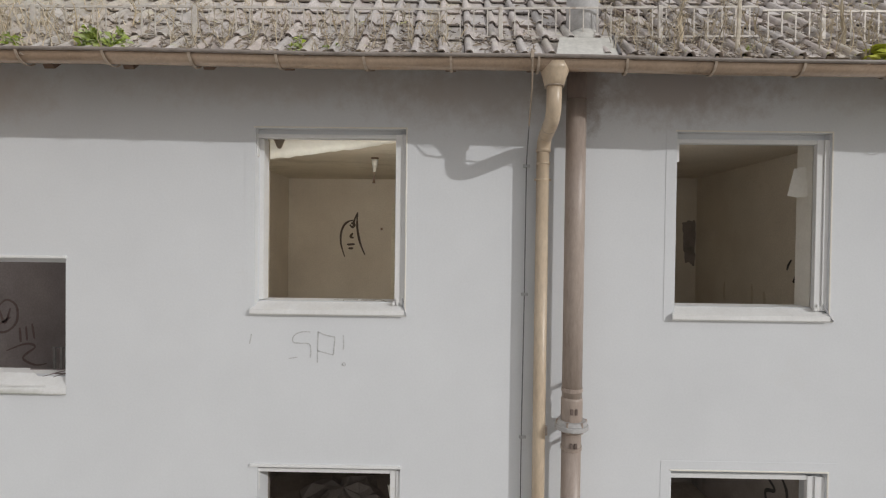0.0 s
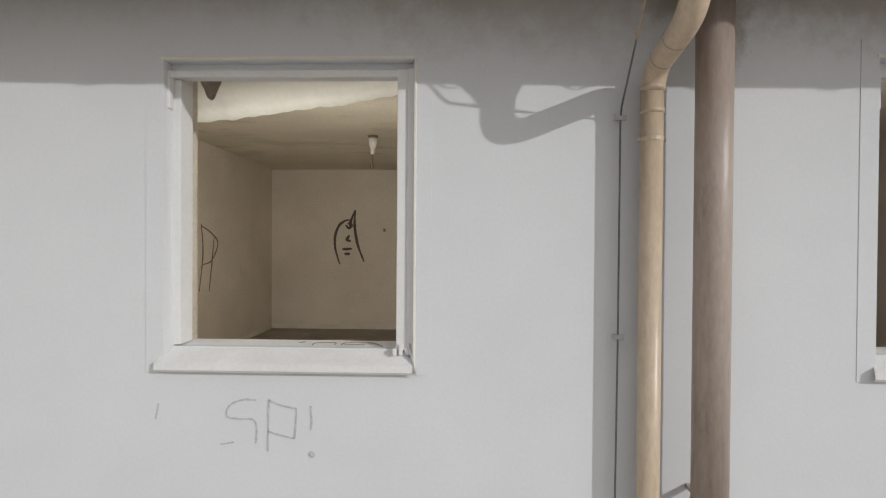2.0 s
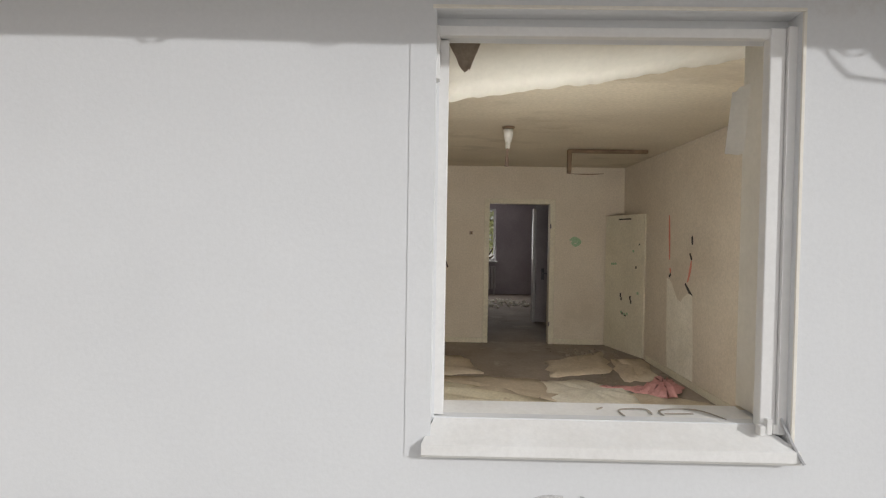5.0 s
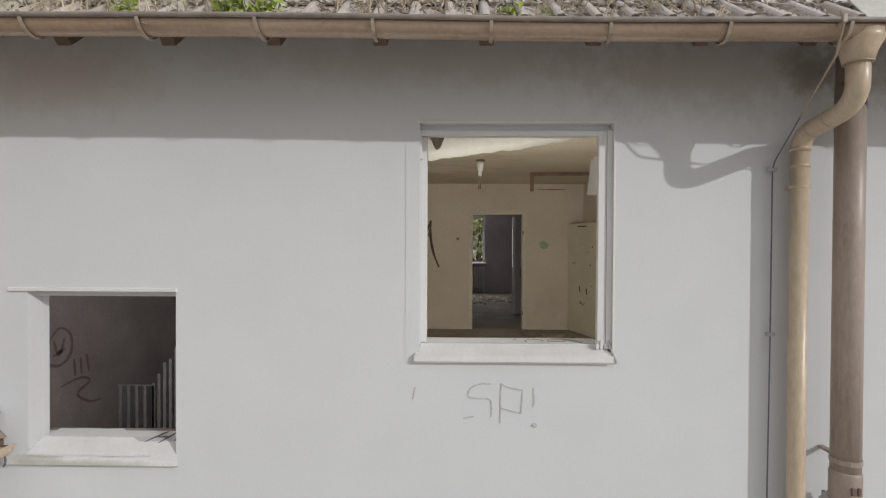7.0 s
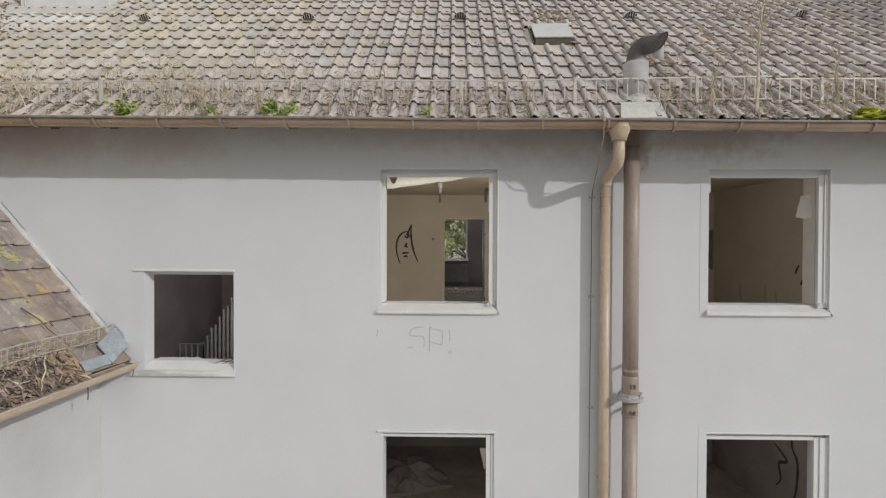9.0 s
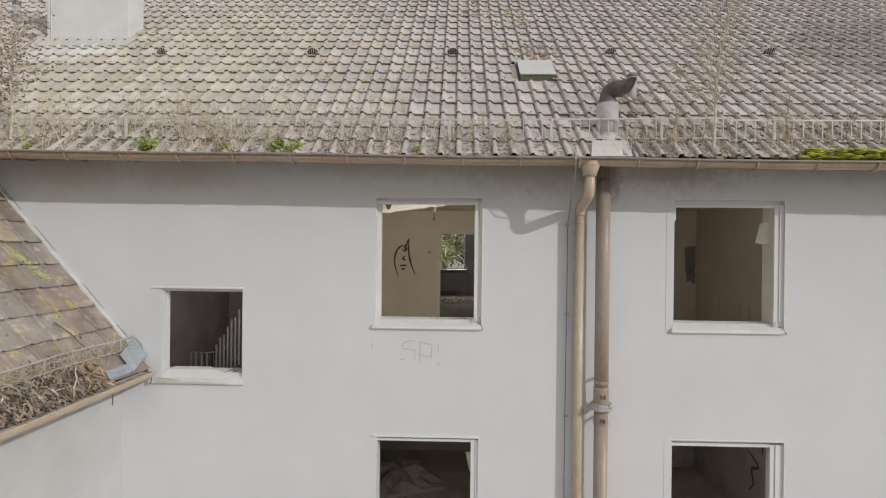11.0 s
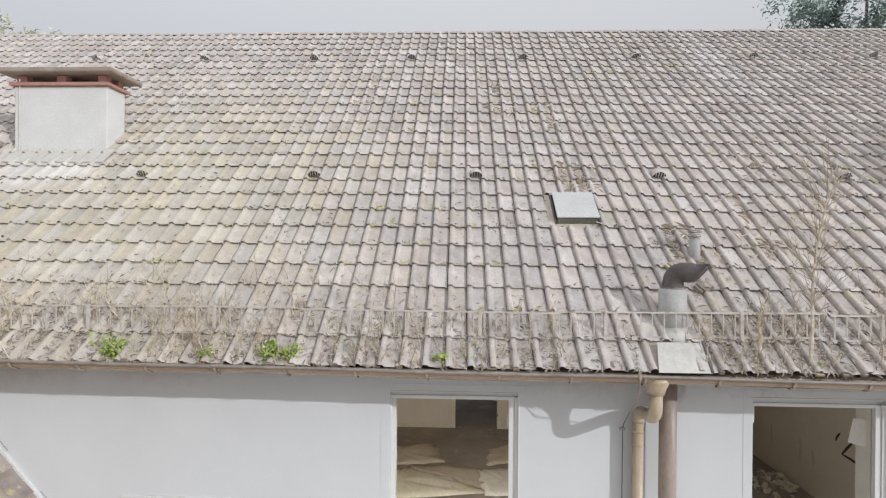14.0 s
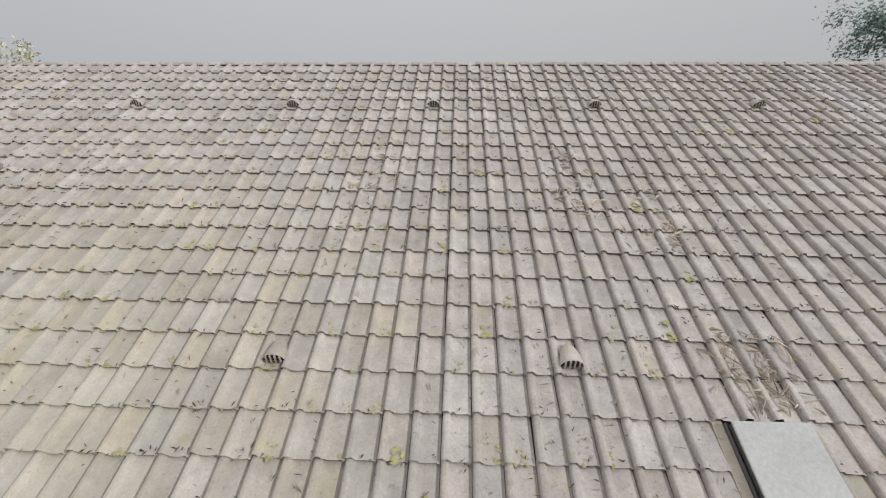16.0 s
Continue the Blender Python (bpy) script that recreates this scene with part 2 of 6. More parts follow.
# darker pipe colour: soot plus painted eaves shade; also serves the stamped marks
M_DARKPIPE = srf("soot_and_shade_iron", (0.13, 0.095, 0.08), (0.23, 0.175, 0.15), 3, 0.7, 0.12, 45, stretch=(1, 1, 0.25))
M_GREYMETAL = srf("grey_zinc", (0.36, 0.36, 0.37), (0.50, 0.50, 0.51), 5, 0.5, 0.05, 40, metal=0.3,
                  spots=[(6, 0.64, (0.30, 0.27, 0.24), 0.5)])
M_FLASH = srf("pale_lead_sheet", (0.55, 0.535, 0.49), (0.64, 0.625, 0.58), 4, 0.6, 0.06, 30,
              spots=[(7, 0.66, (0.45, 0.42, 0.38), 0.5)])
M_FLUE = srf("dull_grey_flue", (0.23, 0.20, 0.19), (0.34, 0.30, 0.29), 5, 0.55, 0.1, 45,
             spots=[(7, 0.62, (0.30, 0.27, 0.25), 0.5)])
M_FLUELOW = srf("pale_flue_sleeve", (0.40, 0.39, 0.385), (0.52, 0.51, 0.50), 4, 0.6, 0.1, 45)
M_GUARD = srf("galvanised_guard", (0.54, 0.50, 0.455), (0.68, 0.64, 0.585), 6, 0.55, 0.05, 40, metal=0.2,
              spots=[(8, 0.58, (0.30, 0.22, 0.16), 0.6)])
M_WIRE = srf("dark_wire", (0.10, 0.10, 0.11), (0.18, 0.18, 0.19), 9, 0.5, 0.0, 40)
M_BLACK = srf("black_spray", (0.02, 0.018, 0.016), (0.05, 0.045, 0.04), 9, 0.7, 0.0, 40)
M_SCRAWL = srf("grey_scrawl", (0.42, 0.42, 0.42), (0.66, 0.66, 0.66), 60, 0.9, 0.0, 90)
M_SILLMARK = srf("grey_brown_scrawl", (0.30, 0.265, 0.22), (0.42, 0.38, 0.33), 30, 0.9, 0.0, 90)
M_FAINT = srf("brown_faded_spray", (0.145, 0.10, 0.092), (0.195, 0.145, 0.135), 20, 0.9, 0.0, 90)
M_GREEN = srf("green_spray", (0.26, 0.40, 0.24), (0.36, 0.50, 0.32), 20, 0.8, 0.0, 60)
M_RED = srf("red_paint", (0.60, 0.20, 0.15), (0.70, 0.28, 0.22), 10, 0.7, 0.0, 60)
M_CHIMNEY = srf("painted_chimney", (0.70, 0.70, 0.69), (0.78, 0.78, 0.77), 3, 0.85, 0.1, 50,
                spots=[(3, 0.66, (0.55, 0.53, 0.50), 0.4)])
M_CAP = srf("stained_concrete_cap", (0.30, 0.24, 0.20), (0.42, 0.36, 0.31), 5, 0.85, 0.2, 45)
M_REDBRICK = srf("red_brick_course", (0.42, 0.22, 0.185), (0.54, 0.31, 0.27), 12, 0.85, 0.2, 45)
M_WOOD = srf("brown_batten", (0.14, 0.09, 0.05), (0.24, 0.16, 0.10), 6, 0.7, 0.15, 40)
# near-black: the stairwell's dimness is put into the pale slats' colour
M_SLAT = srf("dimmed_baluster", (0.075, 0.067, 0.065), (0.115, 0.105, 0.10), 5, 0.7, 0.08, 40)
M_DOORPAINT = srf("cream_door_paint", (0.58, 0.53, 0.40), (0.68, 0.63, 0.50), 2, 0.6, 0.06, 40,
                  spots=[(5, 0.66, (0.44, 0.38, 0.28), 0.5)])
M_LAMP = srf("white_lamp_holder", (0.60, 0.58, 0.52), (0.70, 0.68, 0.62), 9, 0.5, 0.0, 40)
M_HATCH = srf("milky_skylight_lid", (0.53, 0.535, 0.52), (0.61, 0.615, 0.595), 3, 0.7, 0.03, 40,
              spots=[(6, 0.68, (0.48, 0.48, 0.44), 0.4)])
M_HATCHFRONT = srf("mossy_frame_front", (0.16, 0.16, 0.12), (0.27, 0.265, 0.20), 9, 0.8, 0.2, 40)
M_HATCHSIDE = srf("dark_skylight_frame", (0.09, 0.085, 0.09), (0.17, 0.16, 0.165), 6, 0.6, 0.1, 40)
M_MOSS = srf("yellow_green_moss", (0.37, 0.36, 0.15), (0.54, 0.52, 0.28), 12, 0.95, 0.6, 60)
M_LICHEN = srf("yellow_lichen", (0.44, 0.41, 0.17), (0.60, 0.56, 0.30), 12, 0.95, 0.5, 60)
M_OLIVE = srf("olive_moss", (0.28, 0.27, 0.10), (0.42, 0.39, 0.18), 12, 0.95, 0.6, 60)
M_MOSSBANK = srf("bright_moss", (0.38, 0.42, 0.03), (0.56, 0.58, 0.10), 14, 0.95, 0.6, 70)
M_LEAF = srf("fresh_green_leaf", (0.27, 0.36, 0.07), (0.46, 0.54, 0.17), 8, 0.6, 0.05, 40, tint=0.2)
M_DRY = srf("dry_stalk", (0.42, 0.35, 0.25), (0.70, 0.62, 0.49), 10, 0.9, 0.1, 40, tint=0.3)
M_LITTER = srf("leaf_litter", (0.20, 0.16, 0.13), (0.57, 0.51, 0.43), 14, 0.9, 0.2, 50, tint=0.35)
M_STRAW = srf("pale_straw", (0.40, 0.34, 0.265), (0.72, 0.64, 0.53), 9, 0.9, 0.2, 50, tint=0.35)
M_PALELEAF = srf("sunlit_pale_leaf", (0.30, 0.32, 0.14), (0.50, 0.51, 0.29), 0.8, 0.6, 0.0, 20, tint=0.35)
M_CRUMB = srf("dark_crumb", (0.06, 0.045, 0.035), (0.13, 0.10, 0.08), 14, 0.9, 0.1, 50, tint=0.3)
M_BARKFLAKE = srf("tan_bark_flake", (0.13, 0.095, 0.075), (0.43, 0.34, 0.265), 9, 0.9, 0.2, 50, tint=0.4)
M_TAN = srf("tan_mortar_apron", (0.52, 0.46, 0.38), (0.64, 0.58, 0.49), 6, 0.9, 0.2, 40)
M_WINGWALL = srf("dull_wing_render", (0.56, 0.56, 0.55), (0.64, 0.64, 0.63), 1.5, 0.92, 0.05, 60, fleck=0.05)
M_TREELEAF = srf("tree_leaf", (0.14, 0.18, 0.05), (0.34, 0.38, 0.14), 0.8, 0.6, 0.0, 20, tint=0.35)
M_FARLEAF = srf("dark_tree_leaf", (0.16, 0.245, 0.215), (0.30, 0.40, 0.33), 0.8, 0.6, 0.0, 20, tint=0.3)
M_PALESTRAWLEAF = srf("dry_pale_leaf", (0.46, 0.45, 0.33), (0.66, 0.65, 0.52), 0.8, 0.6, 0.0, 20, tint=0.3)
M_BARK = srf("tree_bark", (0.09, 0.07, 0.05), (0.17, 0.14, 0.10), 6, 0.9, 0.5, 25, stretch=(3, 3, 0.6))
M_GRASS = srf("pale_gravel_yard", (0.36, 0.335, 0.30), (0.48, 0.45, 0.405), 0.7, 0.95, 0.6, 25,
              spots=[(0.3, 0.58, (0.13, 0.14, 0.07), 0.5)])
M_STONE = srf("concrete_stair", (0.22, 0.20, 0.19), (0.33, 0.31, 0.29), 4, 0.85, 0.15, 40)
M_RADIATOR = srf("old_radiator_paint", (0.40, 0.38, 0.37), (0.50, 0.48, 0.46), 5, 0.5, 0.04, 40)


# ---- mesh helpers ----
def finish(name, bm, mat, smooth=False):
    me = bpy.data.meshes.new(name)
    bm.normal_update()
    bm.to_mesh(me)
    bm.free()
    if mat:
        me.materials.append(mat)
    if smooth:
        for p in me.polygons:
            p.use_smooth = True
    return me


def part(name, bm, mat, parent, label="", smooth=False):
    """Links a bmesh as one mesh object under a thing or a part."""
    ob = new(name, finish(name, bm, mat, smooth))
    ob.parent = parent
    if label:
        ob["label"] = label
    return ob


def thing(name, label, category, bm=None, mat=None, group="", kind="", at=None, smooth=False):
    ob = new(name, finish(name, bm, mat, smooth) if bm else None)
    if at is not None:
        ob.matrix_world = at
    return tagged(ob, label, category, group, kind)


def box(bm, x0, x1, y0, y1, z0, z1, bevel=0.0):
    m = Matrix.Translation(((x0 + x1) / 2, (y0 + y1) / 2, (z0 + z1) / 2)) @ Matrix.Diagonal((x1 - x0, y1 - y0, z1 - z0, 1))
    made = bmesh.ops.create_cube(bm, size=1, matrix=m)
    if bevel:
        edges = list({e for v in made["verts"] for e in v.link_edges})
        bmesh.ops.bevel(bm, geom=edges, offset=bevel, segments=2, affect="EDGES", profile=0.5)
    return bm


def B(*a, **k):
    return box(bmesh.new(), *a, **k)


def tube(bm, pts, radii, n=12, caps=True):
    """A round bar swept along points."""
    pts = [Vector(p) for p in pts]
    if not isinstance(radii, (list, tuple)):
        radii = [radii] * len(pts)
    rings, side = [], None
    for i, p in enumerate(pts):
        d = (pts[min(i + 1, len(pts) - 1)] - pts[max(i - 1, 0)]).normalized()
        if side is None:
            side = d.orthogonal().normalized()
        side = (side - d * side.dot(d)).normalized()
        up = d.cross(side)
        rings.append([bm.verts.new(p + radii[i] * (math.cos(2 * math.pi * k / n) * side + math.sin(2 * math.pi * k / n) * up)) for k in range(n)])
    for a, b in zip(rings, rings[1:]):
        for k in range(n):
            bm.faces.new((a[k], a[(k + 1) % n], b[(k + 1) % n], b[k]))
    if caps:
        bm.faces.new(rings[0][::-1])
        bm.faces.new(rings[-1])
    return bm


def T(*a, **k):
    return tube(bmesh.new(), *a, **k)


def arc(p0, p1, p2, n=8):
    """Points of a soft bend from p0 to p2 by way of p1."""
    p0, p1, p2 = Vector(p0), Vector(p1), Vector(p2)
    return [(1 - s) ** 2 * p0 + 2 * s * (1 - s) * p1 + s * s * p2 for s in (i / n for i in range(n + 1))]


def cells(bm, x0, x1, z0, z1, y0, y1, holes, back=True, front=True):
    """An upright slab along x with openings (x0, x1, z0, z1) through it."""
    xs = sorted({x0, x1, *(h[i] for h in holes for i in (0, 1) if x0 < h[i] < x1)})
    zs = sorted({z0, z1, *(h[i] for h in holes for i in (2, 3) if z0 < h[i] < z1)})

    def solid(i, j):
        if not (0 <= i < len(xs) - 1 and 0 <= j < len(zs) - 1):
            return False
        cx, cz = (xs[i] + xs[i + 1]) / 2, (zs[j] + zs[j + 1]) / 2
        return not any(h[0] < cx < h[1] and h[2] < cz < h[3] for h in holes)

    memo = {}

    def v(x, y, z):
        key = (round(x, 4), round(y, 4), round(z, 4))
        if key not in memo:
            memo[key] = bm.verts.new((x, y, z))
        return memo[key]

    for i in range(len(xs) - 1):
        for j in range(len(zs) - 1):
            if not solid(i, j):
                continue
            a, b, c, d = xs[i], xs[i + 1], zs[j], zs[j + 1]
            if front:
                bm.faces.new((v(a, y0, c), v(b, y0, c), v(b, y0, d), v(a, y0, d)))
            if back:
                bm.faces.new((v(b, y1, c), v(a, y1, c), v(a, y1, d), v(b, y1, d)))
            if not solid(i - 1, j):
                bm.faces.new((v(a, y1, c), v(a, y0, c), v(a, y0, d), v(a, y1, d)))
            if not solid(i + 1, j):
                bm.faces.new((v(b, y0, c), v(b, y1, c), v(b, y1, d), v(b, y0, d)))
            if not solid(i, j - 1):
                bm.faces.new((v(a, y0, c), v(a, y1, c), v(b, y1, c), v(b, y0, c)))
            if not solid(i, j + 1):
                bm.faces.new((v(a, y1, d), v(a, y0, d), v(b, y0, d), v(b, y1, d)))
    return bm


def ribbon(bm, pts, width, to_world, thick=0.003, taper=False):
    """A flat painted stroke through 2D points, laid on a surface by to_world(u, v, out)."""
    pts = [Vector((*p, 0)) for p in pts]
    fine = []
    for i in range(len(pts) - 1):
        p0, p1, p2, p3 = pts[max(i - 1, 0)], pts[i], pts[i + 1], pts[min(i + 2, len(pts) - 1)]
        for k in range(5):
            s = k / 5
            fine.append(0.5 * (2 * p1 + (p2 - p0) * s + (2 * p0 - 5 * p1 + 4 * p2 - p3) * s * s + (3 * p1 - p0 - 3 * p2 + p3) * s ** 3))
    fine.append(pts[-1])
    prev = None
    for i, p in enumerate(fine):
        d = (fine[min(i + 1, len(fine) - 1)] - fine[max(i - 1, 0)]).normalized()
        s = Vector((-d.y, d.x, 0)) * width / 2 * (1 + 0.25 * noise.noise(p * 9)) * ((0.4 + 0.6 * math.sin(math.pi * (i + 0.5) / len(fine))) if taper else 1)
        row = [bm.verts.new(to_world(*(p + s).xy, 0.0005)), bm.verts.new(to_world(*(p + s).xy, thick)),
               bm.verts.new(to_world(*(p - s).xy, thick)), bm.verts.new(to_world(*(p - s).xy, 0.0005))]
        if prev:
            for k in range(3):
                bm.faces.new((prev[k], prev[k + 1], row[k + 1], row[k]))
        prev = row
    return bm


def sheet(bm, outline, z, rise=0.03, seed=0, thick=0.004):
    """A crumpled flat sheet lying on a floor: a ragged outline with a raised, uneven middle."""
    rnd = random.Random(seed)
    edge = []
    for i, p in enumerate(outline):
        q = outline[(i + 1) % len(outline)]
        for k in range(6):
            s = k / 6
            edge.append((p[0] + (q[0] - p[0]) * s + rnd.uniform(-0.035, 0.035), p[1] + (q[1] - p[1]) * s + rnd.uniform(-0.035, 0.035)))
    cx, cy = sum(p[0] for p in edge) / len(edge), sum(p[1] for p in edge) / len(edge)
    rings = []
    for f, h in ((1.0, 0.25), (0.72, 0.8), (0.38, 1.0)):
        rings.append([bm.verts.new((cx + (x - cx) * f, cy + (y - cy) * f, z + thick + rise * h * rnd.uniform(0.1, 1.0))) for x, y in edge])
    low = [bm.verts.new((x, y, z)) for x, y in edge]
    top = bm.verts.new((cx, cy, z + thick + rise * 0.7))
    m = len(edge)
    for a, b in ((low, rings[0]), (rings[0], rings[1]), (rings[1], rings[2])):
        for k in range(m):
            bm.faces.new((a[k], a[(k + 1) % m], b[(k + 1) % m], b[k]))
    for k in range(m):
        bm.faces.new((rings[2][k], rings[2][(k + 1) % m], top))
    return bm


# ---- ground ----
bm = bmesh.new()
bmesh.ops.create_grid(bm, x_segments=60, y_segments=60, size=400)
for v in bm.verts:
    far = max(0.0, v.co.xy.length - 25)
    v.co.z = 0.25 * noise.noise(v.co * 0.03) * min(1.0, far / 40)
thing("ground", "dry trodden yard round the abandoned house", "ground", bm, M_GRASS, kind="structure")

# ---- house walls ----
OPEN_A = ((-1.56, -0.31, 4.24, 5.78), (-1.55, -0.36, 4.335, 5.71))
OPEN_B = ((1.93, 3.19, 4.24, 5.78), (1.96, 3.13, 4.335, 5.70))
OPEN_C = ((-4.135, -3.155, 3.545, 4.675), (-4.135, -3.18, 3.66, 4.635))
OPEN_D = ((-1.53, -0.33, 1.41, 2.95), (-1.53, -0.38, 1.51, 2.89))
OPEN_E = ((1.93, 3.21, 1.41, 2.97), (1.94, 3.11, 1.51, 2.90))
OPENS = (OPEN_A, OPEN_B, OPEN_C, OPEN_D, OPEN_E)
EAST, WEST, NORTH = 11.0, -12.0, 12.1
UP, CEIL, LOW = 3.54, 6.02, 0.65

bm = cells(bmesh.new(), WEST, EAST, -0.2, 6.50, 0.0, 0.07, [o[0] for o in OPENS], back=False)
cells(bm, WEST, EAST, -0.2, 6.50, 0.07, 0.115, [o[1] for o in OPENS], back=False)


def rebate(o):
    """The rebated inner part of an opening, wider and higher behind the frame stop."""
    a0, a1, b0, b1 = o[1]
    return (a0 - 0.18, a1, b0, b1) if o is OPEN_C else (a0, a1 + 0.055, b0 - 0.012, b1 + 0.11)


cells(bm, WEST, EAST, -0.2, 6.50, 0.115, 0.25, [rebate(o) for o in OPENS])
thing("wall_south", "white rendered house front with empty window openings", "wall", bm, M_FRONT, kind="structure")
BACKWIN = (-1.20, -0.29, 4.43, 5.83)
bm = cells(bmesh.new(), WEST, EAST, -0.2, 6.50, 11.55, 11.85, [BACKWIN])
thing("wall_north", "white rendered rear wall of the house", "wall", bm, M_PLASTER, kind="structure")
for x0, x1, nm in ((WEST, WEST + 0.3, "wall_west"), (EAST - 0.3, EAST, "wall_east")):
    bm = B(x0, x1, 0.26, 11.54, -0.2, 6.5)
    lo = [bm.verts.new((x, y, z)) for x in (x0, x1) for y, z in ((0.26, 6.5), (11.54, 6.5), (6.05, 11.55))]
    bm.faces.new(lo[:3]), bm.faces.new(lo[:2:-1])
    bm.faces.new((lo[0], lo[3], lo[5], lo[2])), bm.faces.new((lo[1], lo[2], lo[5], lo[4]))
    thing(nm, "white rendered gable end of the house", "wall", bm, M_PLASTER, kind="structure")


# ---- rooms ----
def room(no, x0, x1, y0, y1, z0, z1, wall_mat, front=None, back=None, floor_mat=M_FLOOR, ceil_mat=None, words="dirty bare"):
    w = 0.05
    bm = cells(bmesh.new(), x0 - w, x1 + w, z0, z1, y0 - w, y0, [front] if front else [])
    cells(bm, x0 - w, x1 + w, z0, z1, y1, y1 + w, [back] if back else [])
    box(bm, x0 - w, x0, y0 + 0.001, y1 - 0.001, z0, z1)
    box(bm, x1, x1 + w, y0 + 0.001, y1 - 0.001, z0, z1)
    thing(f"wall_room_{no}", f"{words} plaster walls of an empty room", "wall", bm, wall_mat, kind="structure")
    thing(f"floor_{no}", "dirty floor strewn with dust and plaster", "floor", B(x0 - w, x1 + w, y0 - w, y1 + w, z0 - 0.2, z0 - 0.002), floor_mat, kind="structure")
    thing(f"ceiling_{no}", "stained plaster ceiling of an empty room", "ceiling", B(x0 - w, x1 + w, y0 - w, y1 + w, z1 + 0.002, z1 + 0.1), ceil_mat or wall_mat, kind="structure")


DOOR_HOLE = (-0.97, -0.10, UP, 5.51)
room(1, -2.98, 0.92, 0.30, 5.20, UP, CEIL, M_ROOM, rebate(OPEN_A), DOOR_HOLE, ceil_mat=M_CEIL, words="yellowed scrawled")
room(2, -2.98, 0.92, 5.31, 11.50, UP, CEIL, M_GREYROOM, DOOR_HOLE, BACKWIN, words="greyish")
room(3, 1.05, 4.40, 0.30, 4.60, UP, CEIL, M_ROOM, rebate(OPEN_B), words="brownish scrawled")
room(4, -5.75, -3.10, 0.30, 5.20, 0.10, CEIL, M_STAIRWALL, rebate(OPEN_C), words="dark brownish grey")
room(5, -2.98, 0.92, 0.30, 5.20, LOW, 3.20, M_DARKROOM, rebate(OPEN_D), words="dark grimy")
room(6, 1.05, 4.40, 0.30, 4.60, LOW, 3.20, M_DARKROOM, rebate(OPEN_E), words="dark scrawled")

# torn white lining hanging from the first window's head into the room
bm = bmesh.new()
rnd = random.Random(4)
prev = None
for k in range(93):
    x = -2.0 + 0.025 * k
    low = 5.89 + 0.205 * x + 0.03 * x * x + 0.016 * noise.noise(Vector((x * 4, 0, 1))) + 0.010 * noise.noise(Vector((x * 13, 0, 4))) + rnd.uniform(-0.002, 0.002)
    top = 5.845 + max(0.0, x + 0.15) * 0.38
    row = []
    for off in (0.0, 0.005):
        for f in (0, 0.25, 0.5, 0.75, 1.0):
            sag = 0.025 * math.sin(math.pi * f) + 0.008 * noise.noise(Vector((x * 2.2, f * 2, 6)))
            row.append(bm.verts.new((x, 0.304 + 0.345 * f, top + (low - top) * f + sag + off)))
    if prev:
        for a, b in [(m, m + 1) for m in range(4)] + [(m, m + 1) for m in range(5, 9)] + [(4, 9)]:
            bm.faces.new((prev[a], prev[b], row[b], row[a]))
    prev = row
thing("torn_lining", "torn white lining sheet sagging from the window head", "paper sheet", bm, M_BARE, smooth=True)


def flap(name, label, corners, mat, thick=0.006, bend=0.03):
    """A stiff torn scrap: four corners, gently bent."""
    bm = bmesh.new()
    a, b, c, d = (Vector(p) for p in corners)
    nrm = (b - a).cross(d - a).normalized()
    n = 6
    for off in (0, thick):
        g = [[bm.verts.new(a.lerp(b, i / n).lerp(d.lerp(c, i / n), j / n) + nrm * (off + bend * math.sin(math.pi * i / n) * (j / n))
                           + Vector((0, 0, 0.012 * noise.noise(Vector((i * 1.7, j * 1.3, thick * 9)))))) for j in range(n + 1)] for i in range(n + 1)]
        for i in range(n):
            for j in range(n):
                bm.faces.new((g[i][j], g[i + 1][j], g[i + 1][j + 1], g[i][j + 1]))
    return thing(name, label, "paper scrap", bm, mat)


flap("wallpaper_flap", "torn pale wallpaper hanging off the window reveal", ((-0.365, 0.31, 5.60), (-0.315, 0.24, 5.63), (-0.315, 0.24, 5.36), (-0.39, 0.31, 5.35)), M_REVEAL)
flap("wallpaper_flap", "torn pale wallpaper hanging off the window reveal", ((3.07, 0.26, 5.53), (3.14, 0.16, 5.54), (3.13, 0.14, 5.28), (3.00, 0.24, 5.29)), M_REVEAL)
flap("hanging_scrap", "brown triangular scrap hanging at the window head", ((-1.545, 0.262, 5.815), (-1.375, 0.262, 5.815), (-1.435, 0.256, 5.665), (-1.465, 0.256, 5.66)), M_STRAP, bend=0.012)
flap("wallpaper_flap", "torn pale wallpaper curl beside a dark window", ((-0.47, 0.30, 2.66), (-0.40, 0.28, 2.67), (-0.40, 0.28, 2.44), (-0.42, 0.29, 2.42)), M_PAPER)


thing("wallpaper_strip", "cream wallpaper strip on the window reveal", "wallpaper", B(3.122, 3.181, 0.118, 0.30, 4.33, 5.79, bevel=0.003), M_REVEAL)
thing("wallpaper_strip", "cream wallpaper strip on the window reveal", "wallpaper", B(-0.325, -0.309, 0.118, 0.30, 4.33, 5.80, bevel=0.003), M_REVEAL)


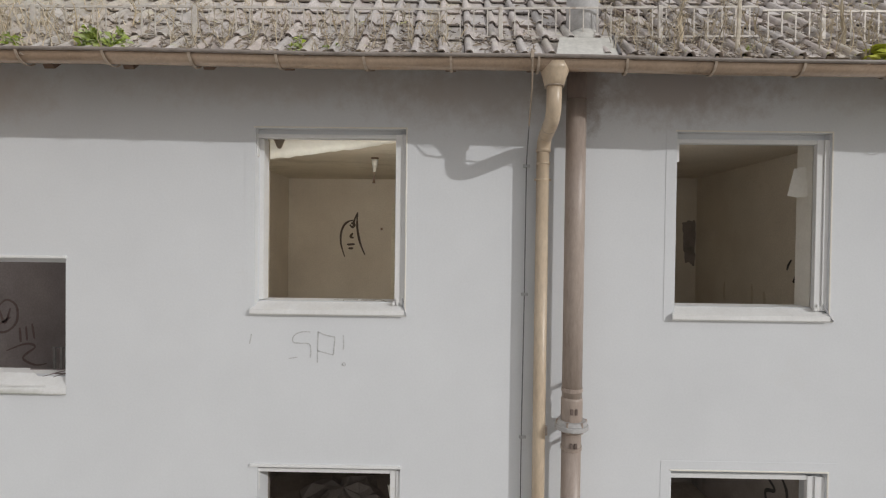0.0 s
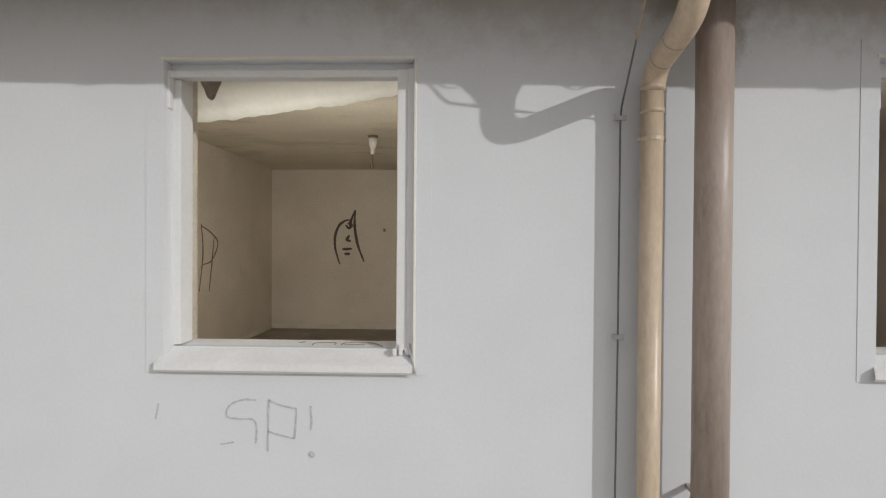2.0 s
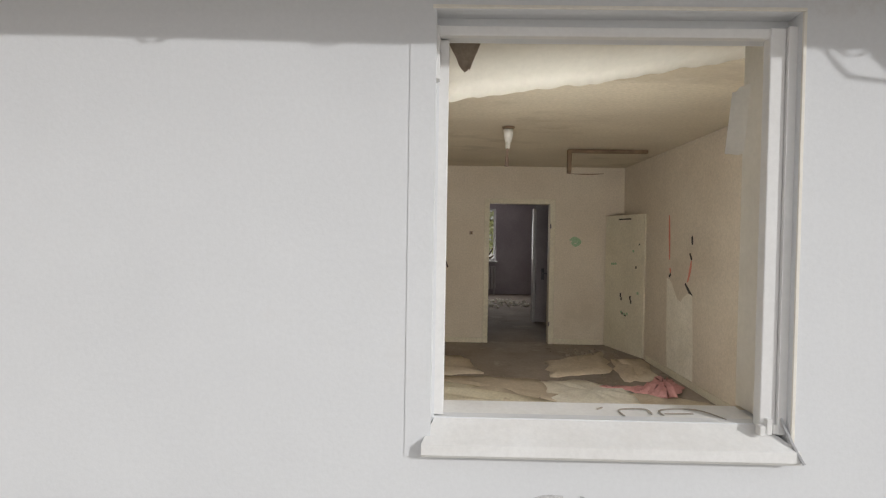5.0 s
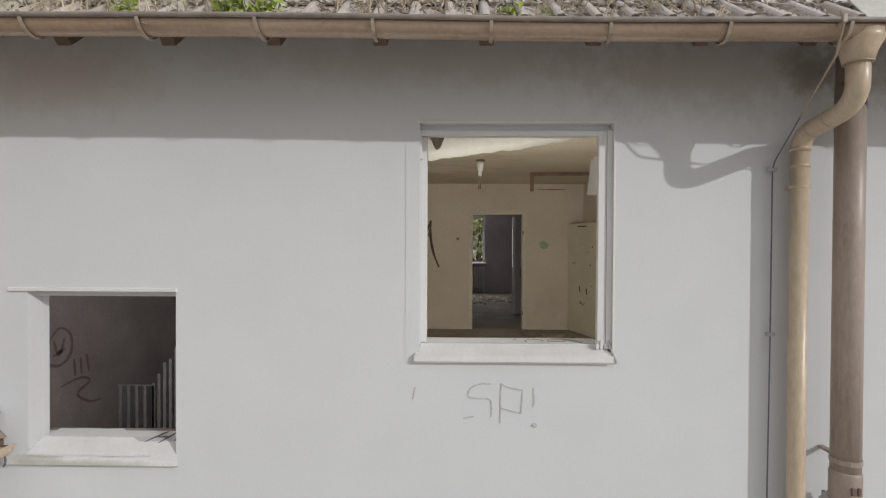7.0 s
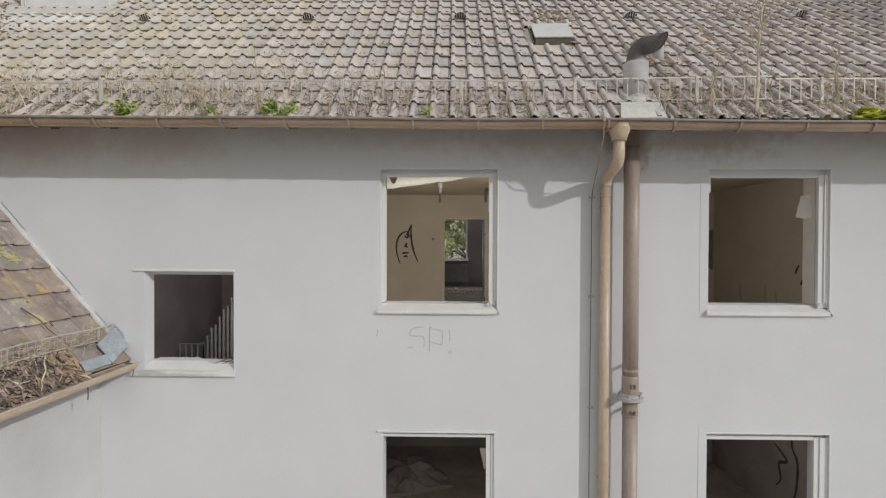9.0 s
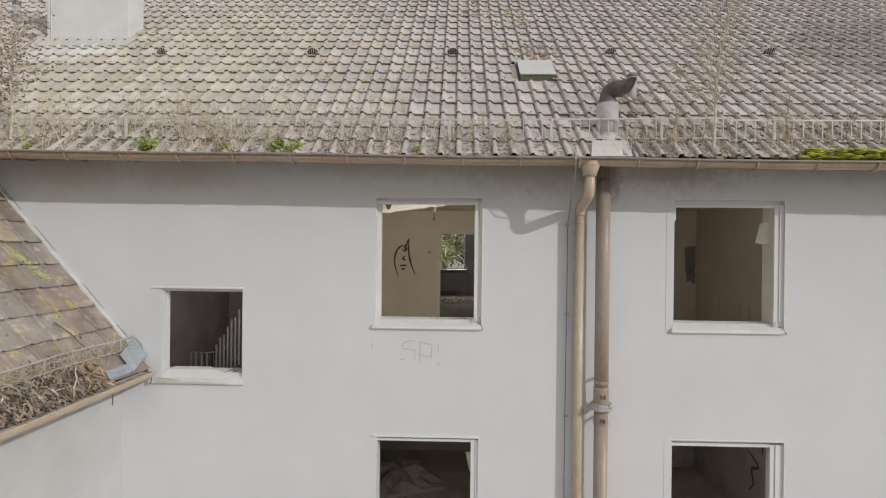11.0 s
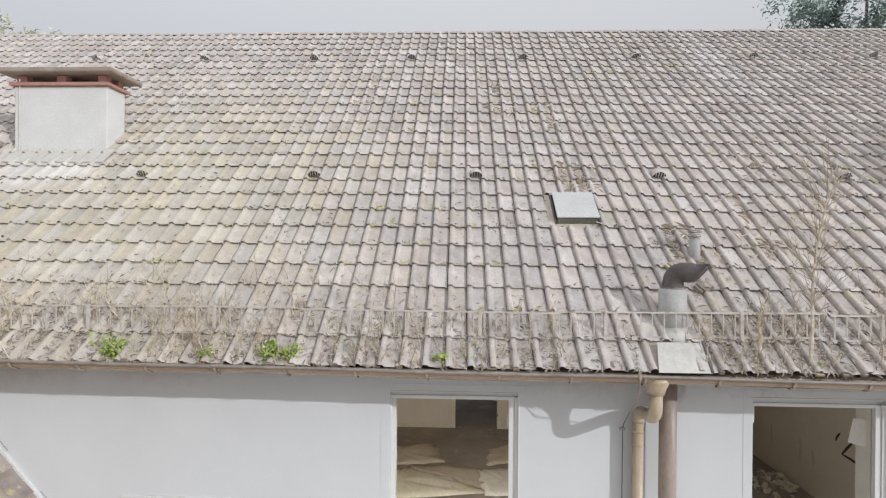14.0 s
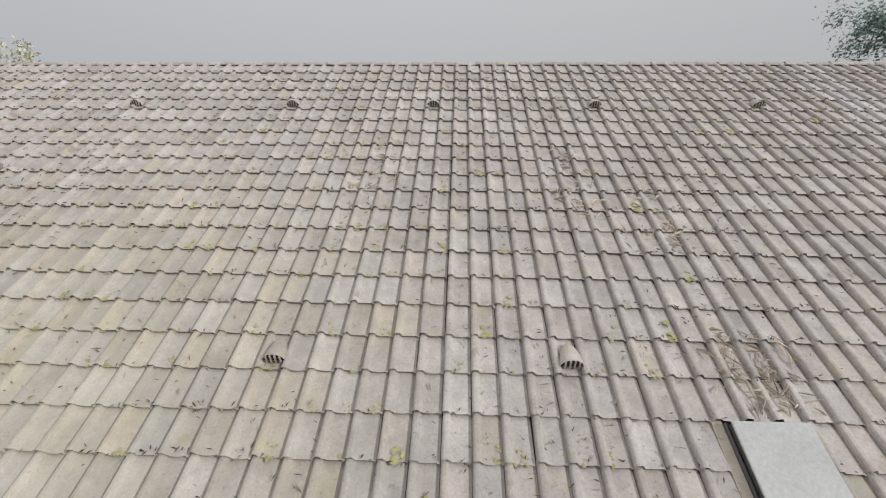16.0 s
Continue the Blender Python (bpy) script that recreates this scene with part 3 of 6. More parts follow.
# ---- windows: rendered border, sill, shutter rails ----
def window(no, o, border=True, rails=True, sill=None, ends=(0.03, 0.02)):
    (x0, x1, z0, z1), (a0, a1, b0, b1) = o
    w = tagged(new(f"window_{no}", None), "empty window opening with white rendered border", "window", kind="structure")
    if border:
        bm = cells(bmesh.new(), x0 - 0.09, x1 + 0.09, z0 - 0.02, z1 + 0.085, -0.003, 0.0, [(x0 - 0.001, x1 + 0.001, z0 - 0.05, z1 + 0.001)], back=False)
        part("border", bm, M_FRONT, w, "smooth white render border")
        for c in ((x0 - 0.014, x1 + 0.014, z1 + 0.002, z1 + 0.014), (x1 + 0.002, x1 + 0.014, z0, z1 + 0.001)):
            part("edge_bead", B(c[0], c[1], -0.009, 0.004, c[2], c[3], bevel=0.002), M_REVEAL, w, "bright plaster edge bead")
    # sloped sill with a drip edge
    bm = bmesh.new()
    prof = [(0.24, b0 + 0.006), (0.07, b0 - 0.004), (-0.035, z0 + 0.035), (-0.04, z0), (-0.03, z0 - 0.012), (0.0, z0 - 0.005), (0.24, z0 - 0.0)]
    for xa, xb in ((x0 - ends[0], x1 + ends[1]),):
        ra = [bm.verts.new((xa if y < 0.0 else a0 + 0.002, y, z)) for y, z in prof]
        rb = [bm.verts.new((xb if y < 0.0 else a1 - 0.002, y, z)) for y, z in prof]
        for k in range(len(prof)):
            j = (k + 1) % len(prof)
            bm.faces.new((ra[k], rb[k], rb[j], ra[j]))
        bm.faces.new(ra[::-1]), bm.faces.new(rb)
    part("window_sill", bm, sill or M_SILL, w, "stained white window sill")
    if rails:
        bm = B(a1 - 0.035, a1 + 0.02, 0.028, 0.068, b0, b1 + 0.03, bevel=0.004)
        part("guide_rail", bm, M_SMOOTH, w, "white shutter guide rail")
        part("rail_backing", B(a1 + 0.021, x1 + 0.0, 0.016, 0.069, b0 - 0.02, b1 + 0.03), M_SMOOTH, w, "white strip behind the guide rail")
        part("guide_rail", B(a0 - 0.028, a0 + 0.002, 0.028, 0.068, b1 - 0.16, b1 + 0.03, bevel=0.004), M_SMOOTH, w, "broken stub of a shutter rail")
        part("head_rail", B(a0 - 0.03, a1 + 0.03, 0.035, 0.066, b1 - 0.004, b1 + 0.03, bevel=0.004), M_SMOOTH, w, "white shutter head rail")
        bm = T(arc((a1 + 0.03, 0.03, b0 + 0.06), (a1 + 0.05, -0.02, b0 - 0.05), (a1 + 0.07, -0.05, z0 + 0.0)), 0.006, n=6)
        part("bracket", bm, M_GREYMETAL, w, "bent grey metal bracket")
        bm = bmesh.new()
        for k in range(4):
            box(bm, a1 - 0.05 + 0.03 * k, a1 - 0.03 + 0.03 * k, 0.0 + 0.01 * k, 0.03 + 0.01 * k, b0 - 0.02, b0 + 0.015 + 0.02 * (k % 2), bevel=0.004)
        part("broken_plaster", bm, M_SILL, w, "crumbled plaster at the corner")
    return w


win_1 = window(1, OPEN_A)
part("inner_edge", B(-1.556, -1.516, 0.072, 0.188, 4.342, 5.706, bevel=0.004), M_SMOOTH, win_1, "smooth inner plaster edge")
window(2, OPEN_B)
win_3 = window(3, OPEN_C, border=False, rails=False, sill=M_MOSSYSILL, ends=(0.135, 0.03))
part("frame_stop", B(-4.31, -4.133, 0.116, 0.175, 3.662, 4.634, bevel=0.003), M_FRONT, win_3, "white plastered window stop")
window(4, OPEN_D, border=False)
window(5, OPEN_E)
for (x0, x1, z0, z1), _ in (OPEN_C, OPEN_D):
    thing("lintel_edge", "thin white ledge over a window opening", "ledge", B(x0 - (0.12 if x0 < -4 else 0.06), x1 + 0.01, -0.018, 0.004, z1 - 0.002, z1 + 0.022, bevel=0.004), M_SMOOTH, kind="structure")
wf = tagged(new("window_6", None), "rear window with white frame looking onto trees", "window", kind="structure")
x0, x1, z0, z1 = BACKWIN
for a, b, c, d in ((x0, x0 + 0.05, z0, z1), (x1 - 0.05, x1, z0, z1), (x0 + 0.05, x1 - 0.05, z0, z0 + 0.05), (x0 + 0.05, x1 - 0.05, z1 - 0.05, z1)):
    part("window_frame", B(a, b, 11.60, 11.66, c, d, bevel=0.005), M_SMOOTH, wf)
part("window_sill", B(x0 - 0.05, x1 + 0.05, 11.38, 11.56, z0 - 0.03, z0 + 0.0, bevel=0.005), M_SMOOTH, wf)

# ---- main roof ----
SLOPE = math.atan2(10.94 - 8.17, 4.86 - 1.69)
Y_E, Z_E = -0.60, 8.17 - 0.035 + (-0.60 - 1.69) * math.tan(SLOPE)
ROOF = Matrix.Translation((0, Y_E, Z_E)) @ Matrix.Rotation(SLOPE, 4, "X")
TW, TL, ROWS_N = 0.1942, 0.323, 27
RIDGE_S = 6.65 / math.cos(SLOPE)
SOUTH_RIDGE = ROOF @ Vector((0, RIDGE_S, 0))
BACK = Matrix.Translation((0, 2 * SOUTH_RIDGE.y, 0)) @ Matrix.Rotation(math.pi, 4, "Z")
BACK = BACK @ ROOF
RX0, RX1 = WEST - 0.3, EAST + 0.3


ROLL = [(-0.003, -0.016), (0.0, 0.016), (0.008, 0.027), (0.017, 0.0305), (0.034, 0.0305), (0.043, 0.026), (0.051, 0.013), (0.060, 0.001), (0.080, -0.003), (0.13, -0.004), (0.166, -0.004), (0.179, -0.014), (0.188, -0.016)]


def tile_mesh(name, mat, seed, prof=ROLL, long=TL):
    rnd = random.Random(seed)
    bm = bmesh.new()
    lo = [bm.verts.new((x, -0.004 + rnd.uniform(-0.004, 0.004), z + 0.030)) for x, z in prof]
    hi = [bm.verts.new((x, long * 1.1, z + 0.004)) for x, z in prof]
    dn = [bm.verts.new((x, 0.020, z + 0.008)) for x, z in prof]
    for k in range(len(prof) - 1):
        bm.faces.new((lo[k], lo[k + 1], hi[k + 1], hi[k]))
        bm.faces.new((dn[k], dn[k + 1], lo[k + 1], lo[k]))
    bm.faces.new((dn[0], lo[0], hi[0]))
    bm.faces.new((lo[-1], dn[-1], hi[-1]))
    bm.normal_update()
    return finish(name, bm, mat)


TILES = [tile_mesh("roof_tile", M_TILE, s) for s in range(5)]


def many(meshes_at, name, mat):
    """Joins many placed copies of small meshes into one mesh."""
    vs, fs, base = [], [], 0
    cache = {}
    for me, m in meshes_at:
        if me.name not in cache:
            co = np.empty(len(me.vertices) * 3)
            me.vertices.foreach_get("co", co)
            cache[me.name] = (co.reshape(-1, 3), [tuple(p.vertices) for p in me.polygons])
        co, faces = cache[me.name]
        a = np.array(m)
        vs.append(co @ a[:3, :3].T + a[:3, 3])
        fs += [tuple(i + base for i in f) for f in faces]
        base += len(co)
    out = bpy.data.meshes.new(name)
    out.from_pydata(np.concatenate(vs).tolist(), [], fs)
    out.materials.append(mat)
    out.update()
    return out


roof = thing("roof", "steep pitched roof of weathered pale concrete tiles", "roof", kind="structure")
bm = bmesh.new()
box(bm, RX0, RX1, 0.02, RIDGE_S - 0.02, -0.055, -0.03)
bm.transform(ROOF)
b2 = bmesh.new()
box(b2, -RX1, -RX0, 0.02, RIDGE_S - 0.02, -0.055, -0.03)
b2.transform(BACK)
part("boarding", bm, M_UNDER, roof, "dark wooden roof boarding")
part("boarding", b2, M_UNDER, roof, "dark wooden roof boarding")


def tile_place(base, c, r, x_ref, rnd, wide=TW, long=TL):
    return base @ Matrix.Translation((x_ref + c * wide + rnd.uniform(-0.003, 0.003), 0.03 + r * long + rnd.uniform(-0.006, 0.006), rnd.uniform(-0.002, 0.003))) @ Euler((rnd.uniform(-0.006, 0.006), rnd.uniform(-0.01, 0.01), rnd.uniform(-0.008, 0.008))).to_matrix().to_4x4()


rnd = random.Random(11)
X_REF = -0.69 - 0.125
near_tiles, rest = [], []
CHIM = (-7.40, -6.02, 2.14, 2.52)
for r in range(ROWS_N):
    for c in range(int((RX0 - X_REF) / TW), int((RX1 - X_REF) / TW)):
        x, s = X_REF + c * TW, 0.03 + r * TL
        y = Y_E + s * math.cos(SLOPE)
        if 0.85 < x < 1.12 and r < 1 or 0.20 < x + 0.1 < 0.76 and 0.88 < y + 0.1 < 1.42:
            continue
        if CHIM[0] + 0.02 < x < CHIM[1] - 0.2 and CHIM[2] + 0.05 < y < CHIM[3] - 0.3:
            continue
        m = tile_place(ROOF, c, r, X_REF, rnd)
        me = TILES[rnd.randrange(5)]
        (near_tiles if -2.75 < x < 1.1 and 4 <= r < 19 else rest).append((me, m))

# daylight of the sky standing in the window openings
for nm, x, y, z, w, h, turn, watts in (("window_daylight", -0.95, 0.36, 4.72, 1.25, 0.74, 0, 35), ("window_daylight", 2.55, 0.36, 5.02, 1.15, 1.35, 0, 10),
                                       ("window_daylight", -0.75, 11.52, 5.1, 0.85, 1.3, 180, 22), ("window_daylight", -3.65, 0.36, 4.15, 0.95, 0.95, 0, 36),
                                       ("window_daylight", -0.95, 0.36, 2.2, 1.1, 1.3, 0, 19), ("window_daylight", 2.55, 0.36, 2.2, 1.1, 1.3, 0, 22)):
    lamp = new(nm, bpy.data.lights.new(nm, "AREA"))
    lamp.data.shape, lamp.data.size, lamp.data.size_y, lamp.data.energy = "RECTANGLE", w, h, watts
    lamp.data.color = (1.0, 0.98, 0.95)
    lamp.matrix_world = pose(x, y, z, 90, 0, turn)


# ---- eaves: rafters, gutter, pipes, wire ----
def on_roof(x, s, out=0.0):
    return ROOF @ Vector((x, s, out))


def roof_s(y):
    return (y - Y_E) / math.cos(SLOPE)


RAFTER_X = [-1.16 + 0.607 * k for k in range(-17, 20)]
bm = bmesh.new()
box(bm, -0.04, 0.04, 0.16, 1.15, -0.152, -0.057, bevel=0.004)
bm.transform(ROOF)
first = thing("rafter", "brown wooden rafter end under the eaves", "rafter", bm, M_RAFTER, group="rafters under the eaves")
for x in RAFTER_X[1:]:
    copy_thing(first, pose(x, 0, 0))
first.matrix_world = pose(RAFTER_X[0], 0, 0)

G_Y, G_Z, G_R = -0.592, 6.138, 0.075
gutter = thing("gutter", "brown half round roof gutter with strap brackets", "gutter")
bm = bmesh.new()
rows = []
seg = [RX0 + (RX1 - RX0) * i / 60 for i in range(61)]
for x in seg:
    sag = 0.004 * math.sin(x * 1.9) + 0.003 * noise.noise(Vector((x * 0.8, 0, 0)))
    ring = []
    for r in (G_R, G_R - 0.004):
        ang = [math.pi * k / 10 for k in range(11)]
        if r < G_R:
            ang = ang[::-1]
        ring += [bm.verts.new((x, G_Y - r * math.cos(a), G_Z + sag - r * math.sin(a))) for a in ang]
    rows.append(ring)
for a, b in zip(rows, rows[1:]):
    for k in range(len(a)):
        j = (k + 1) % len(a)
        bm.faces.new((a[k], a[j], b[j], b[k]))
part("trough", bm, M_GUTTER, gutter, smooth=True)
part("bead", T([(x, G_Y - G_R - 0.012, G_Z + 0.004 * math.sin(x * 1.9) + 0.003 * noise.noise(Vector((x * 0.8, 0, 0)))) for x in seg], 0.0135, n=8), M_BEAD, gutter, "rolled front edge", smooth=True)
part("fill", B(RX0, RX1, G_Y - 0.055, G_Y + 0.055, G_Z - 0.045, G_Z - 0.004), M_LITTER, gutter, "silt and leaf filling")
for i, x in enumerate(RAFTER_X):
    bm = bmesh.new()
    lean = 0.012 if i % 3 else 0.03
    prev = None
    pts = [(G_Y - G_R - 0.020, G_Z + 0.016, 0.0)] + [(G_Y - (G_R + 0.010) * math.cos(a) - 0.006 * (a < 0.2), G_Z - (G_R + 0.010) * math.sin(a), a / math.pi) for a in (math.pi * k / 8 for k in range(9))]
    for y, z, f in pts:
        dx = lean * f
        row = [bm.verts.new((x - 0.009 + dx, y, z)), bm.verts.new((x + 0.009 + dx, y, z))]
        if prev:
            bm.faces.new((prev[0], prev[1], row[1], row[0]))
        prev = row
    bmesh.ops.recalc_face_normals(bm, faces=bm.faces[:])
    bmesh.ops.solidify(bm, geom=bm.faces[:], thickness=0.005)
    part("bracket", bm, M_STRAP, gutter, "worn flat strap bracket")
for x in (-0.99, -3.72, 2.9, -6.4):
    part("joint", T([(x, 0, 0), (x + 0.03, 0, 0)], 0.01, n=6), M_GUTTER, gutter).matrix_basis = Matrix.Translation((0, G_Y - G_R - 0.002, G_Z - 0.01))

# the gutter falls gently to the east
gutter.matrix_world = Matrix.Translation((0.5, 0, G_Z)) @ Matrix.Rotation(0.008, 4, "Y") @ Matrix.Translation((-0.5, 0, -G_Z))

down = thing("downpipe", "cream painted rainwater downpipe with swan neck", "downpipe")
DX, DY = 0.805, -0.115
NX, NY = 0.795, -0.555
neck = [(NX, NY, 6.06), (NX, NY, 5.86)] + arc((NX, NY, 5.86), (NX, NY + 0.005, 5.765), (NX + 0.002, NY + 0.11, 5.735), 6)[1:] + [(DX + 0.003, -0.235, 5.702)] + arc((DX + 0.003, -0.235, 5.702), (DX + 0.004, DY, 5.69), (DX + 0.004, DY, 5.58), 7)[1:]
part("swan_neck", T(neck, 0.055, n=16), M_CREAMPIPE, down, smooth=True)
part("funnel", T([(NX, NY - 0.01, 6.115), (NX, NY - 0.01, 6.08), (NX, NY, 6.02), (NX, NY, 5.965)], [0.108, 0.104, 0.082, 0.068], n=16), M_CREAMPIPE, down, "funnel below the gutter", smooth=True)
shaft = part("pipe", T([(DX, DY, 5.60), (DX, DY, 3.0), (DX, DY, 0.0)], 0.052, n=16), M_CREAMPIPE, down, smooth=True)
for z, r in ((5.595, 0.0575), (5.49, 0.0545)):
    part("collar", T([(DX + 0.002, DY, z - 0.012), (DX + 0.002, DY, z + 0.012)], r, n=16), M_CREAMPIPE, down, smooth=True)
for p, q, r in (((NX, NY, 5.964), (NX, NY, 5.970), 0.0705), (neck[7], neck[8], 0.0565), (neck[8], neck[9], 0.0565)):
    p, q = Vector(p), Vector(q)
    d = (q - p).normalized() * 0.003
    part("seam", T([p.lerp(q, 0.35) - d, p.lerp(q, 0.35) + d], r, n=16), M_STRAP, down, "thin dark seam")
for z in (5.36, 2.55, 0.9):
    bm = T([(DX, DY, z - 0.009), (DX, DY, z + 0.009)], 0.0545, n=16)
    box(bm, DX - 0.066, DX + 0.066, DY - 0.005, DY + 0.005, z - 0.008, z + 0.008)
    box(bm, DX - 0.01, DX + 0.01, DY + 0.04, 0.0, z - 0.008, z + 0.008)
    part("clamp", bm, M_CREAMPIPE, shaft, "thin pipe clamp")

part("clamp", T([(DX + 0.045, DY, 3.30), (DX + 0.045, DY, 3.37)], 0.024, n=10), M_BROWNPIPE, shaft, "rusty clamp bolt")

soil = thing("vent_pipe", "brown iron soil vent pipe with flanged joint", "pipe")
SX, SY = 1.045, -0.20
part("pipe", T([(SX, SY, 5.97), (SX, SY, 5.0), (SX, SY, 3.45)], 0.078, n=18), M_BROWNPIPE, soil, smooth=True)
# begins at the eaves' shadow line; the shade is put into its colour
part("upper_pipe", T([(SX, SY, 6.42), (SX, SY, 5.965)], 0.074, n=18), M_DARKPIPE, soil, "sooty upper pipe with eaves shade in its colour", smooth=True)
part("pipe", T([(SX, SY, 3.36), (SX, SY, 1.5), (SX, SY, 0.0)], 0.076, n=18), M_BROWNPIPE, soil, smooth=True)
part("socket", T([(SX, SY, 3.36), (SX, SY, 3.40), (SX, SY, 3.62), (SX, SY, 3.64)], [0.082, 0.084, 0.084, 0.079], n=18), M_BROWNPIPE, soil, smooth=True)
bm = T([(SX, SY, 3.390), (SX, SY, 3.428)], 0.132, n=20)
bmesh.ops.bevel(bm, geom=bm.edges[:], offset=0.006, segments=1, affect="EDGES")
flange = part("flange", bm, M_FLUELOW, soil, "grey flange with bolts")
part("flange", T([(SX, SY, 3.43), (SX, SY, 3.458)], [0.120, 0.112], n=20), M_FLUELOW, soil)
for k in range(6):
    a = k * math.pi / 3
    part("bolt", T([(SX + 0.112 * math.cos(a), SY + 0.112 * math.sin(a), 3.38), (SX + 0.112 * math.cos(a), SY + 0.112 * math.sin(a), 3.462)], 0.011, n=6), M_BROWNPIPE, flange)
for z0, z1 in ((3.52, 3.565), (3.255, 3.295)):
    for x in (-0.02, 0.015):
        part("mark", B(SX + x - 0.010, SX + x + 0.010, SY - 0.092, SY - 0.070, z0, z1, bevel=0.003), M_DARKPIPE, soil, "small dark stamped mark")
for z in (3.70, 3.24):
    bm = T([(SX, SY, z - 0.015), (SX, SY, z + 0.015)], 0.083, n=16)
    box(bm, SX - 0.015, SX + 0.015, SY + 0.07, 0.0, z - 0.01, z + 0.01)
    part("clamp", bm, M_BROWNPIPE, soil)

wire = thing("conductor_wire", "thin dark lightning conductor wire down the wall", "wire")
drop = [(0.614, -0.665, 6.19), (0.614, -0.69, 6.13), (0.628, -0.62, 5.98), (0.655, -0.33, 5.74), (0.682, -0.07, 5.53), (0.684, -0.045, 5.48)]
part("twine", T(drop[:4], 0.0065, n=6), M_STRAP, wire, "pale frayed upper end")
part("wire", T(drop[3:] + [(0.682, -0.045, 4.43), (0.674, -0.045, 3.3), (0.67, -0.045, 0.0)], 0.0045, n=6), M_WIRE, wire)
for z in (5.48, 4.43, 3.25, 2.1, 1.0):
    bm = B(0.655, 0.712, -0.052, -0.036, z - 0.012, z + 0.012, bevel=0.003)
    box(bm, 0.678, 0.688, -0.037, 0.0, z - 0.006, z + 0.006)
    part("clip", bm, M_GREYMETAL, wire, "small wall clip")
part("clamp", B(0.602, 0.626, -0.698, -0.655, 6.12, 6.165, bevel=0.004), M_STRAP, wire, "clamp on the gutter edge")


# flat patches on the walls, with ragged outlines
def stain(name, label, pts, mat, seed, y=-0.003):
    rnd = random.Random(seed)
    bm = bmesh.new()
    cx, cz = sum(p[0] for p in pts) / len(pts), sum(p[1] for p in pts) / len(pts)
    ring = []
    for i, p in enumerate(pts):
        q = pts[(i + 1) % len(pts)]
        for k in range(10):
            s = k / 10
            ring.append(bm.verts.new((p[0] + (q[0] - p[0]) * s + rnd.uniform(-0.014, 0.014), y, p[1] + (q[1] - p[1]) * s + rnd.uniform(-0.03, 0.02))))
    mid = bm.verts.new((cx, y, cz))
    for k in range(len(ring)):
        bm.faces.new((ring[k], ring[(k + 1) % len(ring)], mid))
    return thing(name, label, "stain", bm, mat)


# ---- roof furniture ----
SG_Y, SG_LO, SG_HI = -0.33, 6.405, 6.625
seg_len, n_bar = 2.40, 23
guard = thing("snow_guard", "rusty galvanised snow guard fence along the eaves", "snow guard", group="snow guards on the eaves")
for z in (SG_LO, SG_HI):
    part("rail", B(0, seg_len - 0.02, SG_Y - 0.004, SG_Y + 0.004, z - 0.0075, z + 0.0075), M_GUARD, guard)
bar = finish("bar", B(-0.0045, 0.0045, SG_Y - 0.003, SG_Y + 0.003, SG_LO, SG_HI), M_GUARD)
for k in range(n_bar):
    b = new("bar", bar)
    b.parent = guard
    b.matrix_basis = Matrix.Translation((0.04 + k * 0.1035, 0, 0))
for x in (0.45, 1.65):
    bm = B(x - 0.016, x + 0.016, SG_Y - 0.012, SG_Y + 0.012, SG_LO - 0.06, SG_HI + 0.015, bevel=0.003)
    tube(bm, [(x, SG_Y + 0.01, SG_HI - 0.05), (x, SG_Y + 0.20, SG_HI - 0.015)], 0.008, n=6)
    box(bm, x - 0.016, x + 0.016, SG_Y - 0.02, SG_Y + 0.10, SG_LO - 0.06, SG_LO - 0.045)
    part("bracket", bm, M_GUARD, guard, "flat steel bracket")
starts = [-12.0 + seg_len * k for k in range(9)]
for i, x in enumerate(starts[1:], 1):
    copy_thing(guard, pose(x + 0.02 * (i % 3), 0.012 * (i % 2), 0, 0, 0.25 * ((i * 7) % 5 - 2), 0.3 * ((i * 3) % 5 - 2)))
guard.matrix_world = pose(starts[0], 0, 0)

vent = thing("vent_tile", "hooded ventilation tile with dark slits", "roof vent", group="vent tiles in the roof")
bm = bmesh.new()
rings = []
for j in range(6):
    f = j / 5
    ring = []
    for k in range(9):
        a = math.pi * k / 8
        r = 0.066 * math.cos(f * math.pi / 2) ** 0.6 if j < 5 else 0.0
        ring.append(bm.verts.new((r * math.cos(a), 0.02 + 0.17 * f, 0.022 + 0.062 * math.sin(a) * (1 - f) ** 0.7)))
    rings.append(ring)
for a, b in zip(rings, rings[1:]):
    for k in range(8):
        bm.faces.new((a[k], a[k + 1], b[k + 1], b[k]))
part("hood", bm, M_TILE, vent, "weathered tile hood", smooth=True)
bm = bmesh.new()
bm.faces.new([bm.verts.new((0.063 * math.cos(math.pi * k / 8), 0.026, 0.024 + 0.059 * math.sin(math.pi * k / 8))) for k in range(9)])
slot = part("opening", bm, M_BLACK, vent, "dark vent opening")
for k in range(4):
    x = -0.039 + 0.026 * k
    part("slat", B(x - 0.0035, x + 0.0035, 0.012, 0.024, 0.02, 0.024 + 0.055 * math.sqrt(max(0.1, 1 - (x / 0.063) ** 2))), M_TILE, slot)
spots = [(-5.14, 1.69), (-2.82, 1.69), (-0.69, 1.69), (1.67, 1.69), (4.0, 1.69), (6.34, 1.69), (-7.9, 1.2)]
spots += [(x, 4.86) for x in (-8.2, -6.0, -3.80, -1.87, 0.31, 2.47, 4.68, 6.9, 9.1)]
for i, (x, y) in enumerate(spots):
    m = ROOF @ Matrix.Translation((x, roof_s(y) - 0.075, 0.012)) @ Matrix.Scale(1.28, 4)
    if i:
        copy_thing(vent, m)
    else:
        vent_m = m
vent.matrix_world = vent_m

